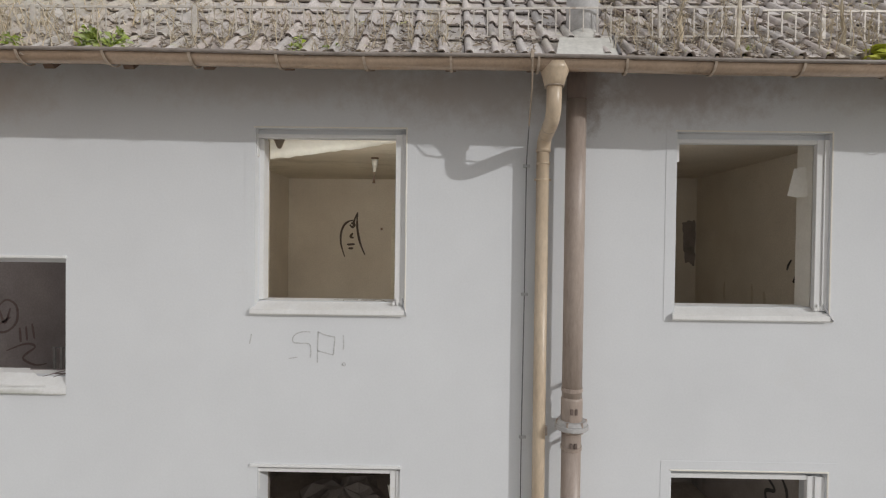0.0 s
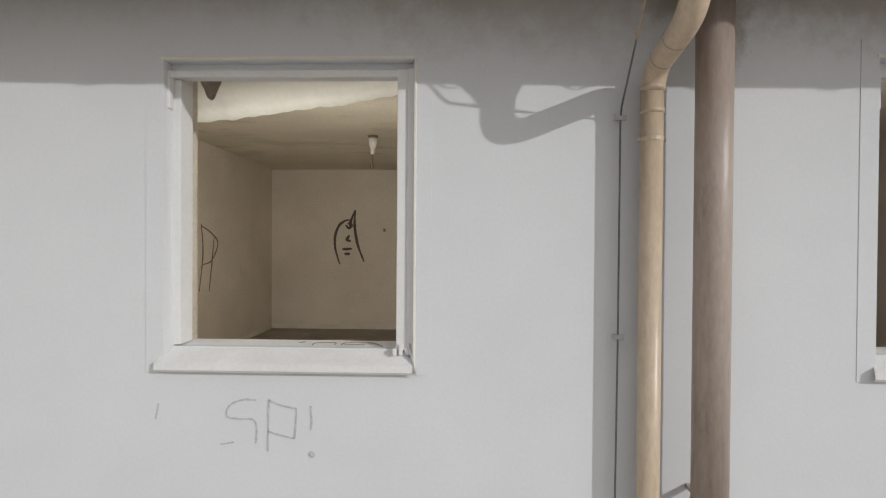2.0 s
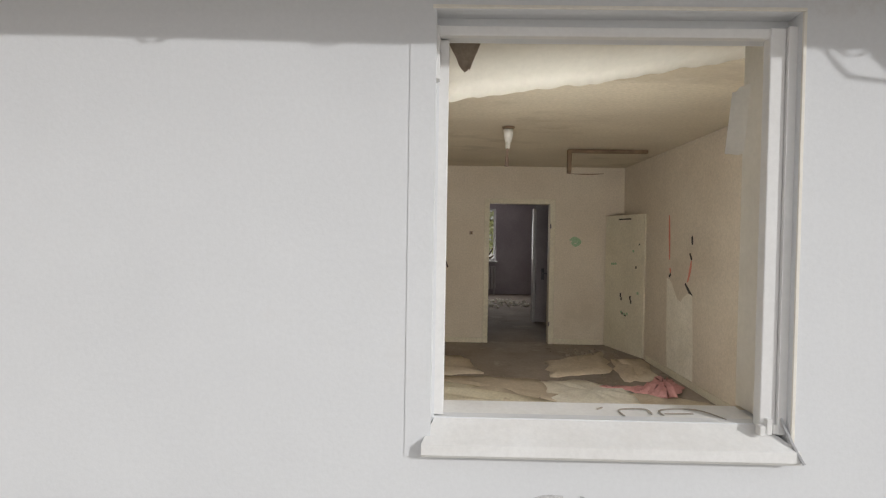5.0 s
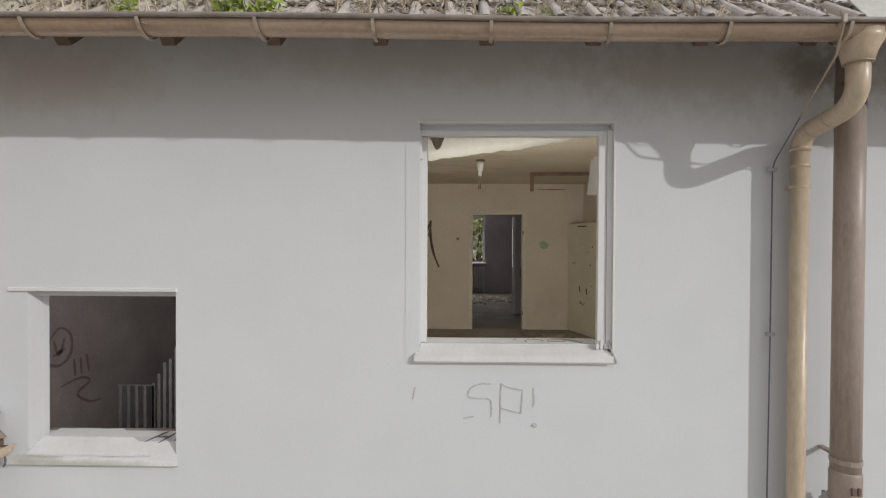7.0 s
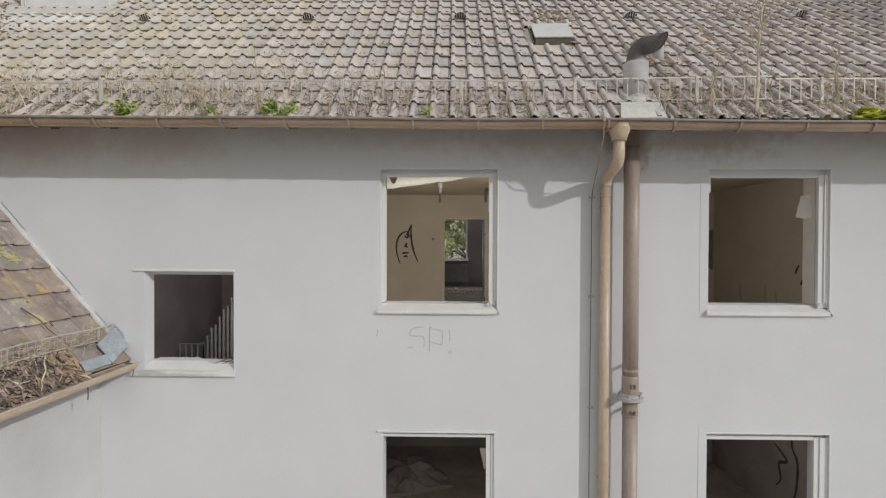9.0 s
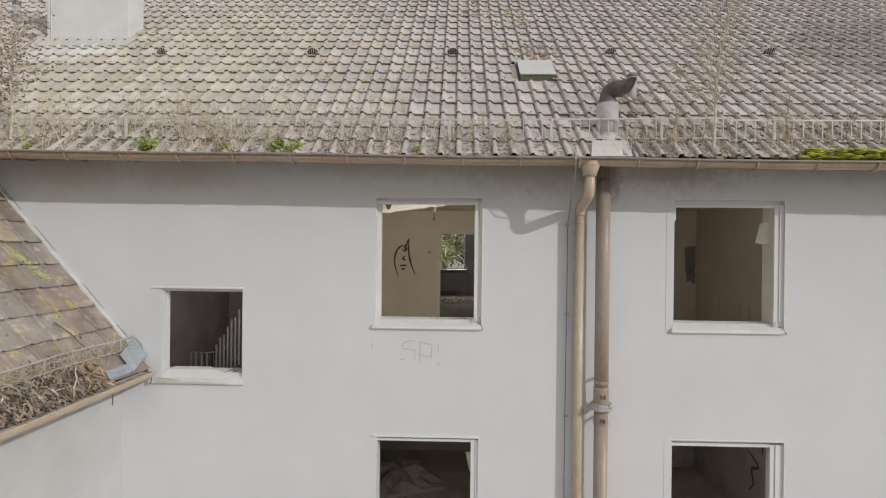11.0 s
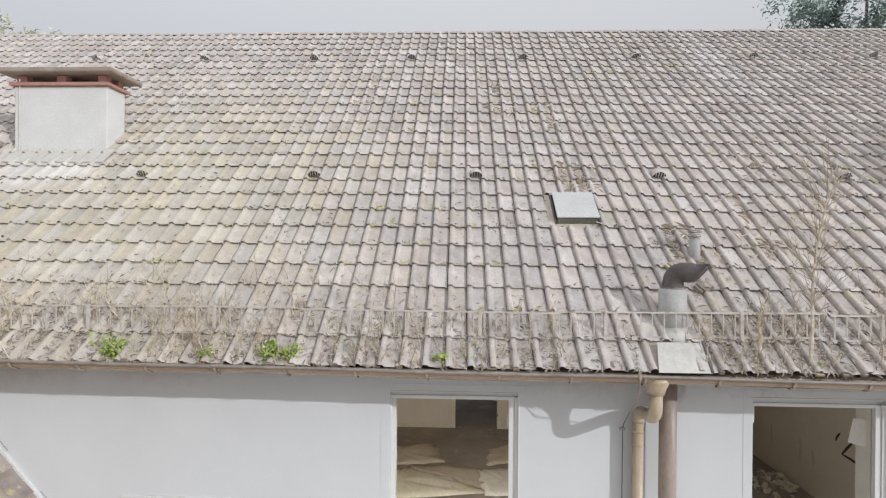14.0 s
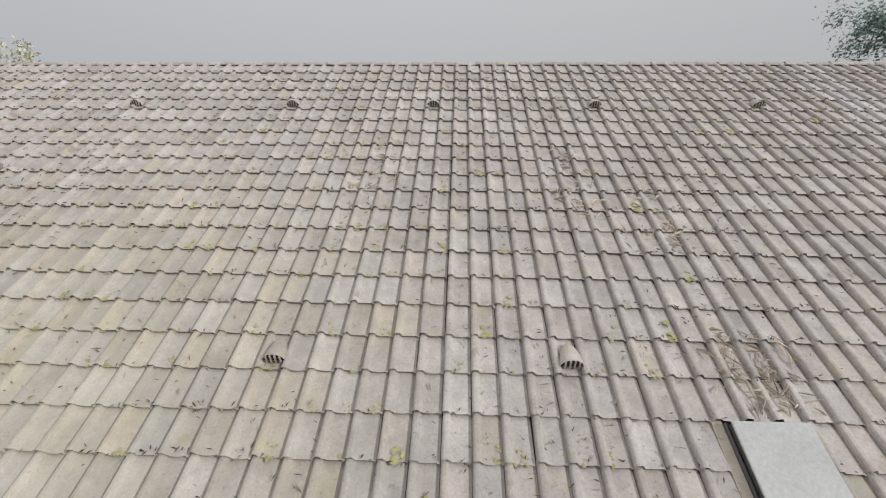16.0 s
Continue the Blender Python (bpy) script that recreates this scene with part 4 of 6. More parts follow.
hatch = thing("skylight", "flat roof skylight with milky lid and dark frame", "skylight")
hatch.matrix_world = ROOF @ Matrix.Translation((0.475, roof_s(0.965), 0))
HW, HL = 0.235, 0.495
for a, b, c, d in ((-HW, -HW + 0.03, 0.012, HL), (HW - 0.03, HW, 0.012, HL), (-HW + 0.03, HW - 0.03, 0.012, 0.042), (-HW + 0.03, HW - 0.03, HL - 0.03, HL)):
    part("frame", B(a, b, c, d, -0.05, 0.072), M_HATCHSIDE, hatch)
part("lid", B(-HW - 0.010, HW + 0.010, -0.004, HL + 0.004, 0.074, 0.092, bevel=0.007), M_HATCH, hatch, "milky weathered lid")
part("apron", B(-HW - 0.03, HW + 0.05, -0.085, 0.004, -0.026, -0.012, bevel=0.004), M_TAN, hatch, "tan mortar apron")
for x, tall in ((-HW - 0.028, 0.036), (HW + 0.012, 0.030)):
    part("side_flashing", B(x, x + 0.014, -0.03, HL + 0.02, 0.0, tall, bevel=0.003), M_HATCHSIDE, hatch, "dark upstand beside the lid")
part("side_sheet", B(-0.330, -HW - 0.030, -0.06, HL + 0.06, -0.01, 0.012), M_TAN, hatch, "weathered sheet beside the lid")
part("side_sheet", B(HW + 0.028, HW + 0.060, -0.06, HL + 0.06, -0.01, 0.010), M_TAN, hatch, "weathered sheet beside the lid")
part("catch", T([(HW - 0.03, -0.02, 0.035), (HW + 0.02, -0.05, 0.035), (HW + 0.05, -0.03, 0.04)], 0.008, n=6), M_GUARD, hatch)
part("moss_edge", B(-HW + 0.005, HW - 0.005, 0.003, 0.0115, -0.010, 0.066, bevel=0.003), M_HATCHFRONT, hatch, "grimy strip of the frame front")

flue = thing("flue_pipe", "grey vent flue with dark bent cowl on the roof", "flue")
FX, FY = 1.083, -0.185
part("sleeve", T([(FX, FY, 6.34), (FX, FY, 6.62), (FX, FY, 6.83), (FX, FY, 6.84)], [0.128, 0.124, 0.122, 0.10], n=20), M_FLUELOW, flue, "pale grey sleeve", smooth=True)
part("collar", T([(FX, FY, 6.32), (FX, FY - 0.02, 6.40), (FX, FY, 6.46)], [0.19, 0.16, 0.127], n=20), M_FLASH, flue, "pale lead collar", smooth=True)
part("band", T([(FX, FY, 6.835), (FX, FY, 6.855)], 0.104, n=20), M_FLUE, flue, "dark joint band")
OUT = Vector((0.79, -0.61, 0.0))
foot, mid = Vector((FX, FY, 6.87)), Vector((FX, FY, 6.99))
bend = [Vector((FX, FY, 6.80)), foot] + [Vector(p) for p in arc(foot, mid + Vector((0, 0, 0.025)), mid + OUT * 0.14, 8)[1:]] + [mid + OUT * 0.20, mid + OUT * 0.25 + Vector((0, 0, 0.005))]
bm = T(bend, [0.094, 0.094] + [0.090] * (len(bend) - 4) + [0.086, 0.082], n=20, caps=False)
for v in bm.verts:
    f = (v.co - mid).dot(OUT)
    if f > 0.17:
        v.co += OUT * max(0.0, f - 0.17) / 0.08 * (v.co.z - mid.z) * 0.85
bmesh.ops.solidify(bm, geom=bm.faces[:], thickness=0.006)
cowl = part("cowl", bm, M_FLUE, flue, "dark grey bent cowl", smooth=True)
end = mid + OUT * 0.225
side = Vector((-OUT.y, OUT.x, 0))
slope_up = (Vector((0, 0, 1)) + OUT * 0.85)
bm = bmesh.new()
bm.faces.new([bm.verts.new(end + side * 0.076 * math.cos(k * math.pi / 8) + slope_up * 0.076 * math.sin(k * math.pi / 8)) for k in range(16)])
part("opening", bm, M_BLACK, cowl, "dark opening of the cowl")
for k in (-2, -1, 0, 1, 2):
    c, h = end + side * 0.026 * k + OUT * 0.008, 0.07 * math.sqrt(1 - (0.3 * k) ** 2)
    part("grate_bar", T([c - slope_up * h, c + slope_up * h], 0.004, n=5), M_FLUE, cowl)
bm = bmesh.new()
lo = [Vector(p) for p in ((0.79, 0.0, 0.040), (1.23, 0.0, 0.040), (1.25, 0.31, 0.050), (0.86, 0.31, 0.050))]
up = [bm.verts.new(p + Vector((0, 0, 0.006))) for p in lo]
dn = [bm.verts.new(p) for p in lo]
bm.faces.new(up), bm.faces.new(dn[::-1])
for k in range(4):
    bm.faces.new((dn[k], dn[(k + 1) % 4], up[(k + 1) % 4], up[k]))
bm.transform(ROOF)
part("flashing", bm, M_FLASH, flue, "pale lead flashing sheet")
bm = bmesh.new()
tube(bm, [on_roof(1.235, 0.0, 0.045), on_roof(1.262, 0.33, 0.055)], 0.014, n=6)
part("flashing_edge", bm, M_HATCHSIDE, flue, "folded edge of the flashing")

for px, py, pz, tall in ((1.588, 0.48, 7.06, 0.36), (-8.70, 3.0, 9.28, 0.36)):
    sv = thing("small_vent", "short pale vent stub with slotted cap", "roof vent", group="vent stubs on the roof")
    part("stub", T([(px, py, pz - 0.05), (px, py, pz + tall - 0.09)], 0.055, n=14), M_FLUELOW, sv, smooth=True)
    for k in range(4):
        z = pz + tall - 0.09 + 0.022 * k
        part("ring", T([(px, py, z + 0.004), (px, py, z + 0.016)], 0.064, n=14), M_FLUELOW if k % 2 else M_FLUE, sv)
    part("collar", T([(px, py, pz - 0.04), (px, py, pz + 0.02)], [0.10, 0.062], n=14), M_FLUE, sv)
# the last pile is added to darken the roof where the chimney's shadow falls
for px, py in ((1.33, 0.40), (1.52, 0.17), (-7.72, 2.25)):
    bm = bmesh.new()
    for k in range(5):
        box(bm, -0.08 + 0.035 * k, -0.05 + 0.035 * k, -0.05 - 0.01 * (k % 3), 0.05, 0.0, 0.03 + 0.01 * (k % 2), bevel=0.006)
    bm.transform(ROOF @ Matrix.Translation((px, roof_s(py), 0.02)) @ Matrix.Rotation(0.5, 4, "Z"))
    thing("tile_fragment", "dark broken tile pieces, one pile standing in for chimney shadow", "rubble", bm, M_WINGTILE)

chim = thing("chimney", "white painted chimney stack with covered top", "chimney")
x0, x1, y0, y1 = CHIM
part("shaft", B(x0, x1, y0, y1, 8.3, 9.50, bevel=0.012), M_CHIMNEY, chim)
part("ledge", B(x0 - 0.05, x1 + 0.05, y0 - 0.05, y1 + 0.05, 9.502, 9.548, bevel=0.006), M_REDBRICK, chim, "red brick ledge")
for a, b in ((x0 + 0.02, x0 + 0.17), (x0 + 0.62, x0 + 0.76), (x1 - 0.15, x1 - 0.02)):
    for c, d in ((y0 + 0.01, y0 + 0.12), (y1 - 0.12, y1 - 0.01)):
        part("pier", B(a, b, c, d, 9.549, 9.66, bevel=0.006), M_REDBRICK, chim)
part("cap", B(x0 - 0.17, x1 + 0.17, y0 - 0.16, y1 + 0.16, 9.662, 9.73, bevel=0.02), M_CAP, chim, "overhanging concrete cover slab")
part("rod", T([(x0 + 0.10, y0 - 0.03, 8.45), (x0 + 0.10, y0 - 0.03, 9.6)], 0.008, n=6), M_GUARD, chim)
bm = bmesh.new()
box(bm, x0 - 0.12, x1 + 0.12, roof_s(y0) - 0.30, roof_s(y0) + 0.05, 0.02, 0.04)
bm.transform(ROOF)
part("apron", bm, M_FLASH, chim, "pale lead apron")

# dirt packed into the open ends of the lowest tiles
bm = bmesh.new()
x = X_REF - 42 * TW
while x < RX1 - 0.3:
    if not 0.66 < x < 1.24:
        pick = random.Random(int(x * 1000))
        if pick.random() < 0.6:
            a = pick.uniform(-0.05, 0.02)
            box(bm, x + a, x + a + pick.uniform(0.03, 0.10), 0.014 + pick.uniform(0, 0.02), 0.06, 0.0, 0.018 + pick.uniform(0.0, 0.026), bevel=0.005)
    x += TW
bm.transform(ROOF)
tagged(part("eaves_filling", bm, M_LITTER, roof, "dark dirt in the lowest tile ends"), kind="stuff")

# ridge caps
bm = bmesh.new()
ring = []
for i, (y, r) in enumerate(((0.0, 0.066), (0.02, 0.072), (0.36, 0.060))):
    ring.append([bm.verts.new((y, r * 1.15 * math.cos(math.pi * k / 8), r * math.sin(math.pi * k / 8) - 0.05)) for k in range(9)])
for a, b in zip(ring, ring[1:]):
    for k in range(8):
        bm.faces.new((a[k], b[k], b[k + 1], a[k + 1]))
cap = finish("ridge_tile", bm, M_TILE)
for k in range(68):
    o = new("ridge_tile", cap)
    o.parent = roof
    o.matrix_basis = Matrix.Translation((RX0 + 0.345 * k, SOUTH_RIDGE.y + random.uniform(-0.006, 0.006), SOUTH_RIDGE.z + 0.015))

# ---- wing roof ----
W_EX, W_EZ, W_SL = -4.279, 3.675, radians(49)
WING = Matrix.Translation((W_EX, 0, W_EZ)) @ Matrix.Rotation(math.pi / 2, 4, "Z") @ Matrix.Rotation(W_SL, 4, "X")
W_LEN, W_ROWS = 8.0, 10
FW, FL = 0.30, 0.33
W_S = W_ROWS * FL
W_RX = W_EX - W_S * math.cos(W_SL)
W_RZ = W_EZ + W_S * math.sin(W_SL)
bm = bmesh.new()
for xs, sgn in ((-4.62, 1), (2 * W_RX + 4.62, -1)):
    box(bm, min(xs, xs - 0.25 * sgn), max(xs, xs - 0.25 * sgn), -W_LEN + 0.3, -0.002, -0.2, 4.02)
thing("wall_wing", "dull white rendered side walls of the low wing", "wall", bm, M_WINGWALL, kind="structure")
bm = bmesh.new()
for y in (-W_LEN + 0.3, -W_LEN + 0.55):
    bm.faces.new([bm.verts.new(p) for p in ((-4.62, y, -0.2), (-4.62, y, 4.02), (W_RX, y, W_RZ - 0.08), (2 * W_RX + 4.62, y, 4.02), (2 * W_RX + 4.62, y, -0.2))])
thing("wall_wing_gable", "white rendered gable of the low wing", "wall", bm, M_PLASTER, kind="structure")
wing = thing("roof_wing", "mossy brown tiled roof of the low wing", "roof", kind="structure")
bm = bmesh.new()
box(bm, -W_LEN, -0.004, 0.03, W_S, -0.05, -0.02)
bm.transform(WING)
part("boarding", bm, M_UNDER, wing, "dark wooden roof boarding")
WING_BACK = Matrix.Translation((2 * W_RX, -W_LEN, 0)) @ Matrix.Rotation(math.pi, 4, "Z") @ WING
bm = bmesh.new()
box(bm, -W_LEN, -0.004, 0.03, W_S, -0.05, -0.02)
bm.transform(WING_BACK)
part("boarding", bm, M_UNDER, wing, "dark wooden roof boarding")
FLAT = [(-0.003, -0.004), (0.003, 0.012), (0.010, 0.017), (0.036, 0.017), (0.050, 0.010), (0.062, 0.0), (0.12, -0.003), (0.20, 0.0), (0.26, 0.004), (0.294, 0.002)]
WTILES = [tile_mesh("roof_tile", M_WINGTILE, 20 + s, FLAT, FL) for s in range(4)]
wing_near, wing_rest, GINGER = [], [], []
rnd = random.Random(8)
for r in range(W_ROWS):
    for c in range(-27, 0):
        me = WTILES[rnd.randrange(4)]
        if (c, r) in ((-2, 6), (-3, 0), (-6, 3)):
            GINGER.append(len(wing_near))
        (wing_near if c > -11 else wing_rest).append((me, tile_place(WING, c, r, 0.0, rnd, FW, FL)))
        wing_rest.append((me, tile_place(WING_BACK, c, r, 0.0, rnd, FW, FL)))
part("abutment", (lambda b: (box(b, -0.035, -0.002, 0.35, W_S, 0.02, 0.045), b.transform(WING), b)[2])(bmesh.new()), M_CHIMNEY, wing, "mortar fillet against the wall")
for s0, s1 in ((0.46, 0.68), (0.92, 1.32), (1.84, 2.26), (2.5, 3.1)):
    bm = bmesh.new()
    box(bm, -0.010, -0.003, s0, s1, 0.066, 0.071)
    bm.transform(WING)
    part("flashing_edge", bm, M_GREYMETAL, wing, "grey edge of the wall flashing")
tin = bmesh.new()
box(tin, -0.335, -0.014, 0.045, 0.29, 0.072, 0.076)
bmesh.ops.subdivide_edges(tin, edges=tin.edges[:], cuts=3, use_grid_fill=True)
for v in tin.verts:
    f = (v.co.x + 0.335) / 0.32
    v.co.y += f * 0.12
    v.co.z += 0.012 * math.sin(f * 7) + 0.03 * f * f + 0.012 * (v.co.y > 0.3)
tin.transform(WING)
thing("zinc_sheet", "bent blue-grey zinc sheet at the roof corner", "metal sheet", tin, M_ZINC)
tin = bmesh.new()
box(tin, -0.68, -0.30, 0.035, 0.145, 0.056, 0.060)
bmesh.ops.subdivide_edges(tin, edges=tin.edges[:], cuts=2, use_grid_fill=True)
for v in tin.verts:
    v.co.z += 0.010 * math.sin(v.co.x * 14) + 0.01 * (v.co.y > 0.1)
tin.transform(WING @ Matrix.Rotation(-0.03, 4, "Z"))
thing("zinc_sheet", "loose blue-grey zinc strip on mossy tiles", "metal sheet", tin, M_ZINC)
tin = bmesh.new()
for k in range(2):
    y = -0.006 - 0.005 * k
    tin.faces.new([tin.verts.new(WING @ Vector((y, p, q))) for p, q in ((0.14, 0.05), (0.40, 0.07), (0.425, 0.14), (0.30, 0.145), (0.19, 0.09))])
va, vb = tin.verts[:5], tin.verts[5:]
for k in range(5):
    tin.faces.new((va[k], va[(k + 1) % 5], vb[(k + 1) % 5], vb[k]))
thing("zinc_upstand", "blue-grey zinc flashing turned up against the wall", "metal sheet", tin, M_ZINC)

GW_X, GW_Z = W_EX + 0.029, W_EZ + 0.025
wg = thing("wing_gutter", "brown wooden edged gutter full of leaves", "gutter")
bm = bmesh.new()
rows = []
for y in (-W_LEN, -6, -4, -2.5, -1.5, -0.8, -0.10):
    ring = []
    for r in (0.075, 0.069):
        ang = [math.pi * k / 8 for k in range(9)]
        ang = ang if r > 0.07 else ang[::-1]
        ring += [bm.verts.new((GW_X + 0.03 + r * math.cos(a), y, GW_Z - 0.005 - r * math.sin(a))) for a in ang]
    rows.append(ring)
for a, b in zip(rows, rows[1:]):
    for k in range(len(a)):
        j = (k + 1) % len(a)
        bm.faces.new((a[k], b[k], b[j], a[j]))
part("trough", bm, M_CREAMPIPE, wg, smooth=True)
part("bead", T([(GW_X + 0.108, -W_LEN, GW_Z), (GW_X + 0.108, -0.095, GW_Z)], 0.010, n=8), M_CREAMPIPE, wg)
part("fascia", B(GW_X - 0.075, GW_X - 0.045, -W_LEN, -0.004, GW_Z - 0.10, GW_Z + 0.0), M_RAFTER, wg, "brown fascia board")
part("fill", B(GW_X - 0.025, GW_X + 0.085, -W_LEN, -0.11, GW_Z - 0.04, GW_Z - 0.012), M_LITTER, wg, "leaf filling")
part("hanging_strap", T(arc((GW_X + 0.05, -0.75, GW_Z - 0.06), (GW_X + 0.07, -0.76, GW_Z - 0.15), (GW_X + 0.03, -0.72, GW_Z - 0.20), 5), 0.006, n=5), M_WIRE, wg)
part("hanging_strap", T(arc((GW_X + 0.05, -0.12, GW_Z - 0.03), (GW_X + 0.09, -0.12, GW_Z - 0.09), (GW_X + 0.05, -0.11, GW_Z - 0.14), 5), 0.006, n=5), M_WIRE, wg)
bm = bmesh.new()
disc = [[bm.verts.new((GW_X + 0.03 + 0.074 * math.cos(math.pi * k / 8), y, GW_Z - 0.005 - 0.074 * math.sin(math.pi * k / 8))) for k in range(9)] for y in (-0.102, -0.096)]
bm.faces.new(disc[0]), bm.faces.new(disc[1][::-1])
for k in range(9):
    j = (k + 1) % 9
    bm.faces.new((disc[0][k], disc[0][j], disc[1][j], disc[1][k]))
part("end_cap", bm, M_RAFTER, wg, "brown end cap")

wguard = thing("snow_guard", "bent wire snow guard fence choked with dead stems", "snow guard")
sgw = lambda y, h: WING @ Vector((y, 0.345, 0.06)) + Vector((0.0, 0, h))
for h in (0.0, 0.13):
    part("rail", T([sgw(y, h + 0.012 * math.sin(y * 5)) for y in (-0.02, -0.3, -0.7, -1.1, -1.6, -2.4, -3.2)], 0.008, n=6), M_GUARD, wguard)
barw = finish("bar", T([(0, 0, 0), (0.01, 0, 0.13)], 0.0022, n=5), M_GUARD)
for k in range(60):
    b = new("bar", barw)
    b.parent = wguard
    b.matrix_basis = Matrix.Translation(sgw(-0.05 - 0.052 * k, 0.0)) @ Euler((0.12 * math.sin(k * 2.3), 0.1 * math.cos(k * 1.7), 0)).to_matrix().to_4x4()
for y in (-0.25, -1.3, -2.4):
    p = sgw(y, 0)
    part("bracket", B(p.x - 0.006, p.x + 0.006, p.y - 0.007, p.y + 0.007, p.z - 0.03, p.z + 0.13), M_GUARD, wguard)

# ---- first room ----
lamp = thing("ceiling_lamp", "bare white lamp holder hanging under the ceiling", "lamp")
LX, LY = -0.99, 2.79
part("rose", T([(LX, LY, CEIL - 0.02), (LX, LY, CEIL - 0.006)], [0.05, 0.06], n=14), M_WOOD, lamp, "brown ceiling rose")
holder = part("holder", T([(LX, LY, CEIL - 0.03), (LX, LY, CEIL - 0.08), (LX, LY, CEIL - 0.14)], [0.045, 0.042, 0.03], n=14), M_LAMP, lamp, smooth=True)
part("cord", T([(LX, LY, CEIL - 0.14), (LX - 0.005, LY, CEIL - 0.20)], 0.022, n=8), M_LAMP, holder)
part("socket", T([(LX - 0.005, LY, CEIL - 0.20), (LX - 0.008, LY, CEIL - 0.25), (LX - 0.01, LY, CEIL - 0.36)], [0.012, 0.012, 0.021], n=10), M_RAFTER, holder, "dark burnt bulb socket")

bat = thing("ceiling_batten", "brown wooden batten under the ceiling", "batten")
part("board", B(-0.17, 0.68, 3.80, 3.86, CEIL - 0.045, CEIL - 0.008, bevel=0.004), M_WOOD, bat)
part("stub", B(-0.205, -0.165, 3.80, 3.87, CEIL - 0.27, CEIL - 0.008, bevel=0.004), M_WOOD, bat)

frame_1 = tagged(new("door_1", None), "open doorway with cream painted frame", "door", kind="structure")
dx0, dx1, _, dz = DOOR_HOLE
for a, b, c, d in ((dx0 - 0.06, dx0 + 0.012, UP, dz + 0.06), (dx1 - 0.012, dx1 + 0.06, UP, dz + 0.06), (dx0 + 0.012, dx1 - 0.012, dz - 0.012, dz + 0.06)):
    part("door_frame", B(a, b, 5.185, 5.33, c, d, bevel=0.006), M_DOORPAINT, frame_1)
for z in (UP + 0.25, UP + 1.62):
    part("hinge", T([(dx1 - 0.005, 5.178, z), (dx1 - 0.005, 5.178, z + 0.06)], 0.009, n=7), M_WIRE, frame_1, "dark hinge without its door")

leant = thing("door_leaf", "cream door leaf leaning by the wall with spattered paint", "door")
p0, p1 = Vector((0.66, 5.17, 0)), Vector((0.90, 4.40, 0))
d = (p1 - p0).normalized()
nrm = Vector((d.y, -d.x, 0))
if nrm.x > 0:
    nrm = -nrm
LEAF = Matrix(((d.x, nrm.x, 0, p0.x), (d.y, nrm.y, 0, p0.y), (0, 0, 1, UP + 0.003), (0, 0, 0, 1)))
wid = (p1 - p0).length
bm = B(0, wid, -0.04, 0.0, 0, 1.80, bevel=0.004)
bm.transform(LEAF)
part("panel", bm, M_DOORPAINT, leant)
for u, z, w, h in ((0.345, 0.715, 0.024, 0.055), (0.362, 0.675, 0.024, 0.04), (0.54, 0.70, 0.024, 0.05), (0.556, 0.655, 0.024, 0.045), (0.29, 1.735, 0.25, 0.018), (0.70, 1.405, 0.022, 0.022), (0.645, 1.11, 0.02, 0.03), (0.39, 0.49, 0.02, 0.03), (0.45, 0.475, 0.025, 0.02)):
    bm = B(u, u + w, 0.0, 0.004, z, z + h)
    bm.transform(LEAF)
    part("paint_mark", bm, M_BLACK, leant, "dark paint mark")
for u, z in ((0.38, 0.52), (0.44, 0.50), (0.50, 0.51), (0.60, 1.33), (0.16, 1.145), (0.20, 1.147), (0.24, 1.15), (0.70, 0.80)):
    bm = T([(u, 0.001, z), (u, 0.005, z)], 0.018, n=7)
    bm.transform(LEAF)
    part("paint_spot", bm, M_GREEN, leant, "green paint spot")

for nm, x0, x1 in (("baseboard", -2.97, dx0 - 0.07), ("baseboard", dx1 + 0.07, 0.62)):
    thing(nm, "cream painted baseboard along the wall", "baseboard", B(x0, x1, 5.18, 5.199, UP, UP + 0.07, bevel=0.004), M_DOORPAINT, kind="structure")
thing("baseboard", "cream painted baseboard along the wall", "baseboard", B(0.90, 0.919, 0.34, 4.30, UP, UP + 0.07, bevel=0.004), M_DOORPAINT, kind="structure")
thing("baseboard", "cream painted baseboard along the wall", "baseboard", B(-2.979, -2.96, 0.34, 5.17, UP, UP + 0.07, bevel=0.004), M_DOORPAINT, kind="structure")
sw = thing("light_switch", "small dark light switch by the doorway", "switch")
part("plate", B(-1.237, -1.183, 5.188, 5.199, 5.055, 5.11, bevel=0.004), M_STRAP, sw)
part("rocker", B(-1.222, -1.198, 5.182, 5.188, 5.065, 5.10, bevel=0.002), M_WOOD, sw)

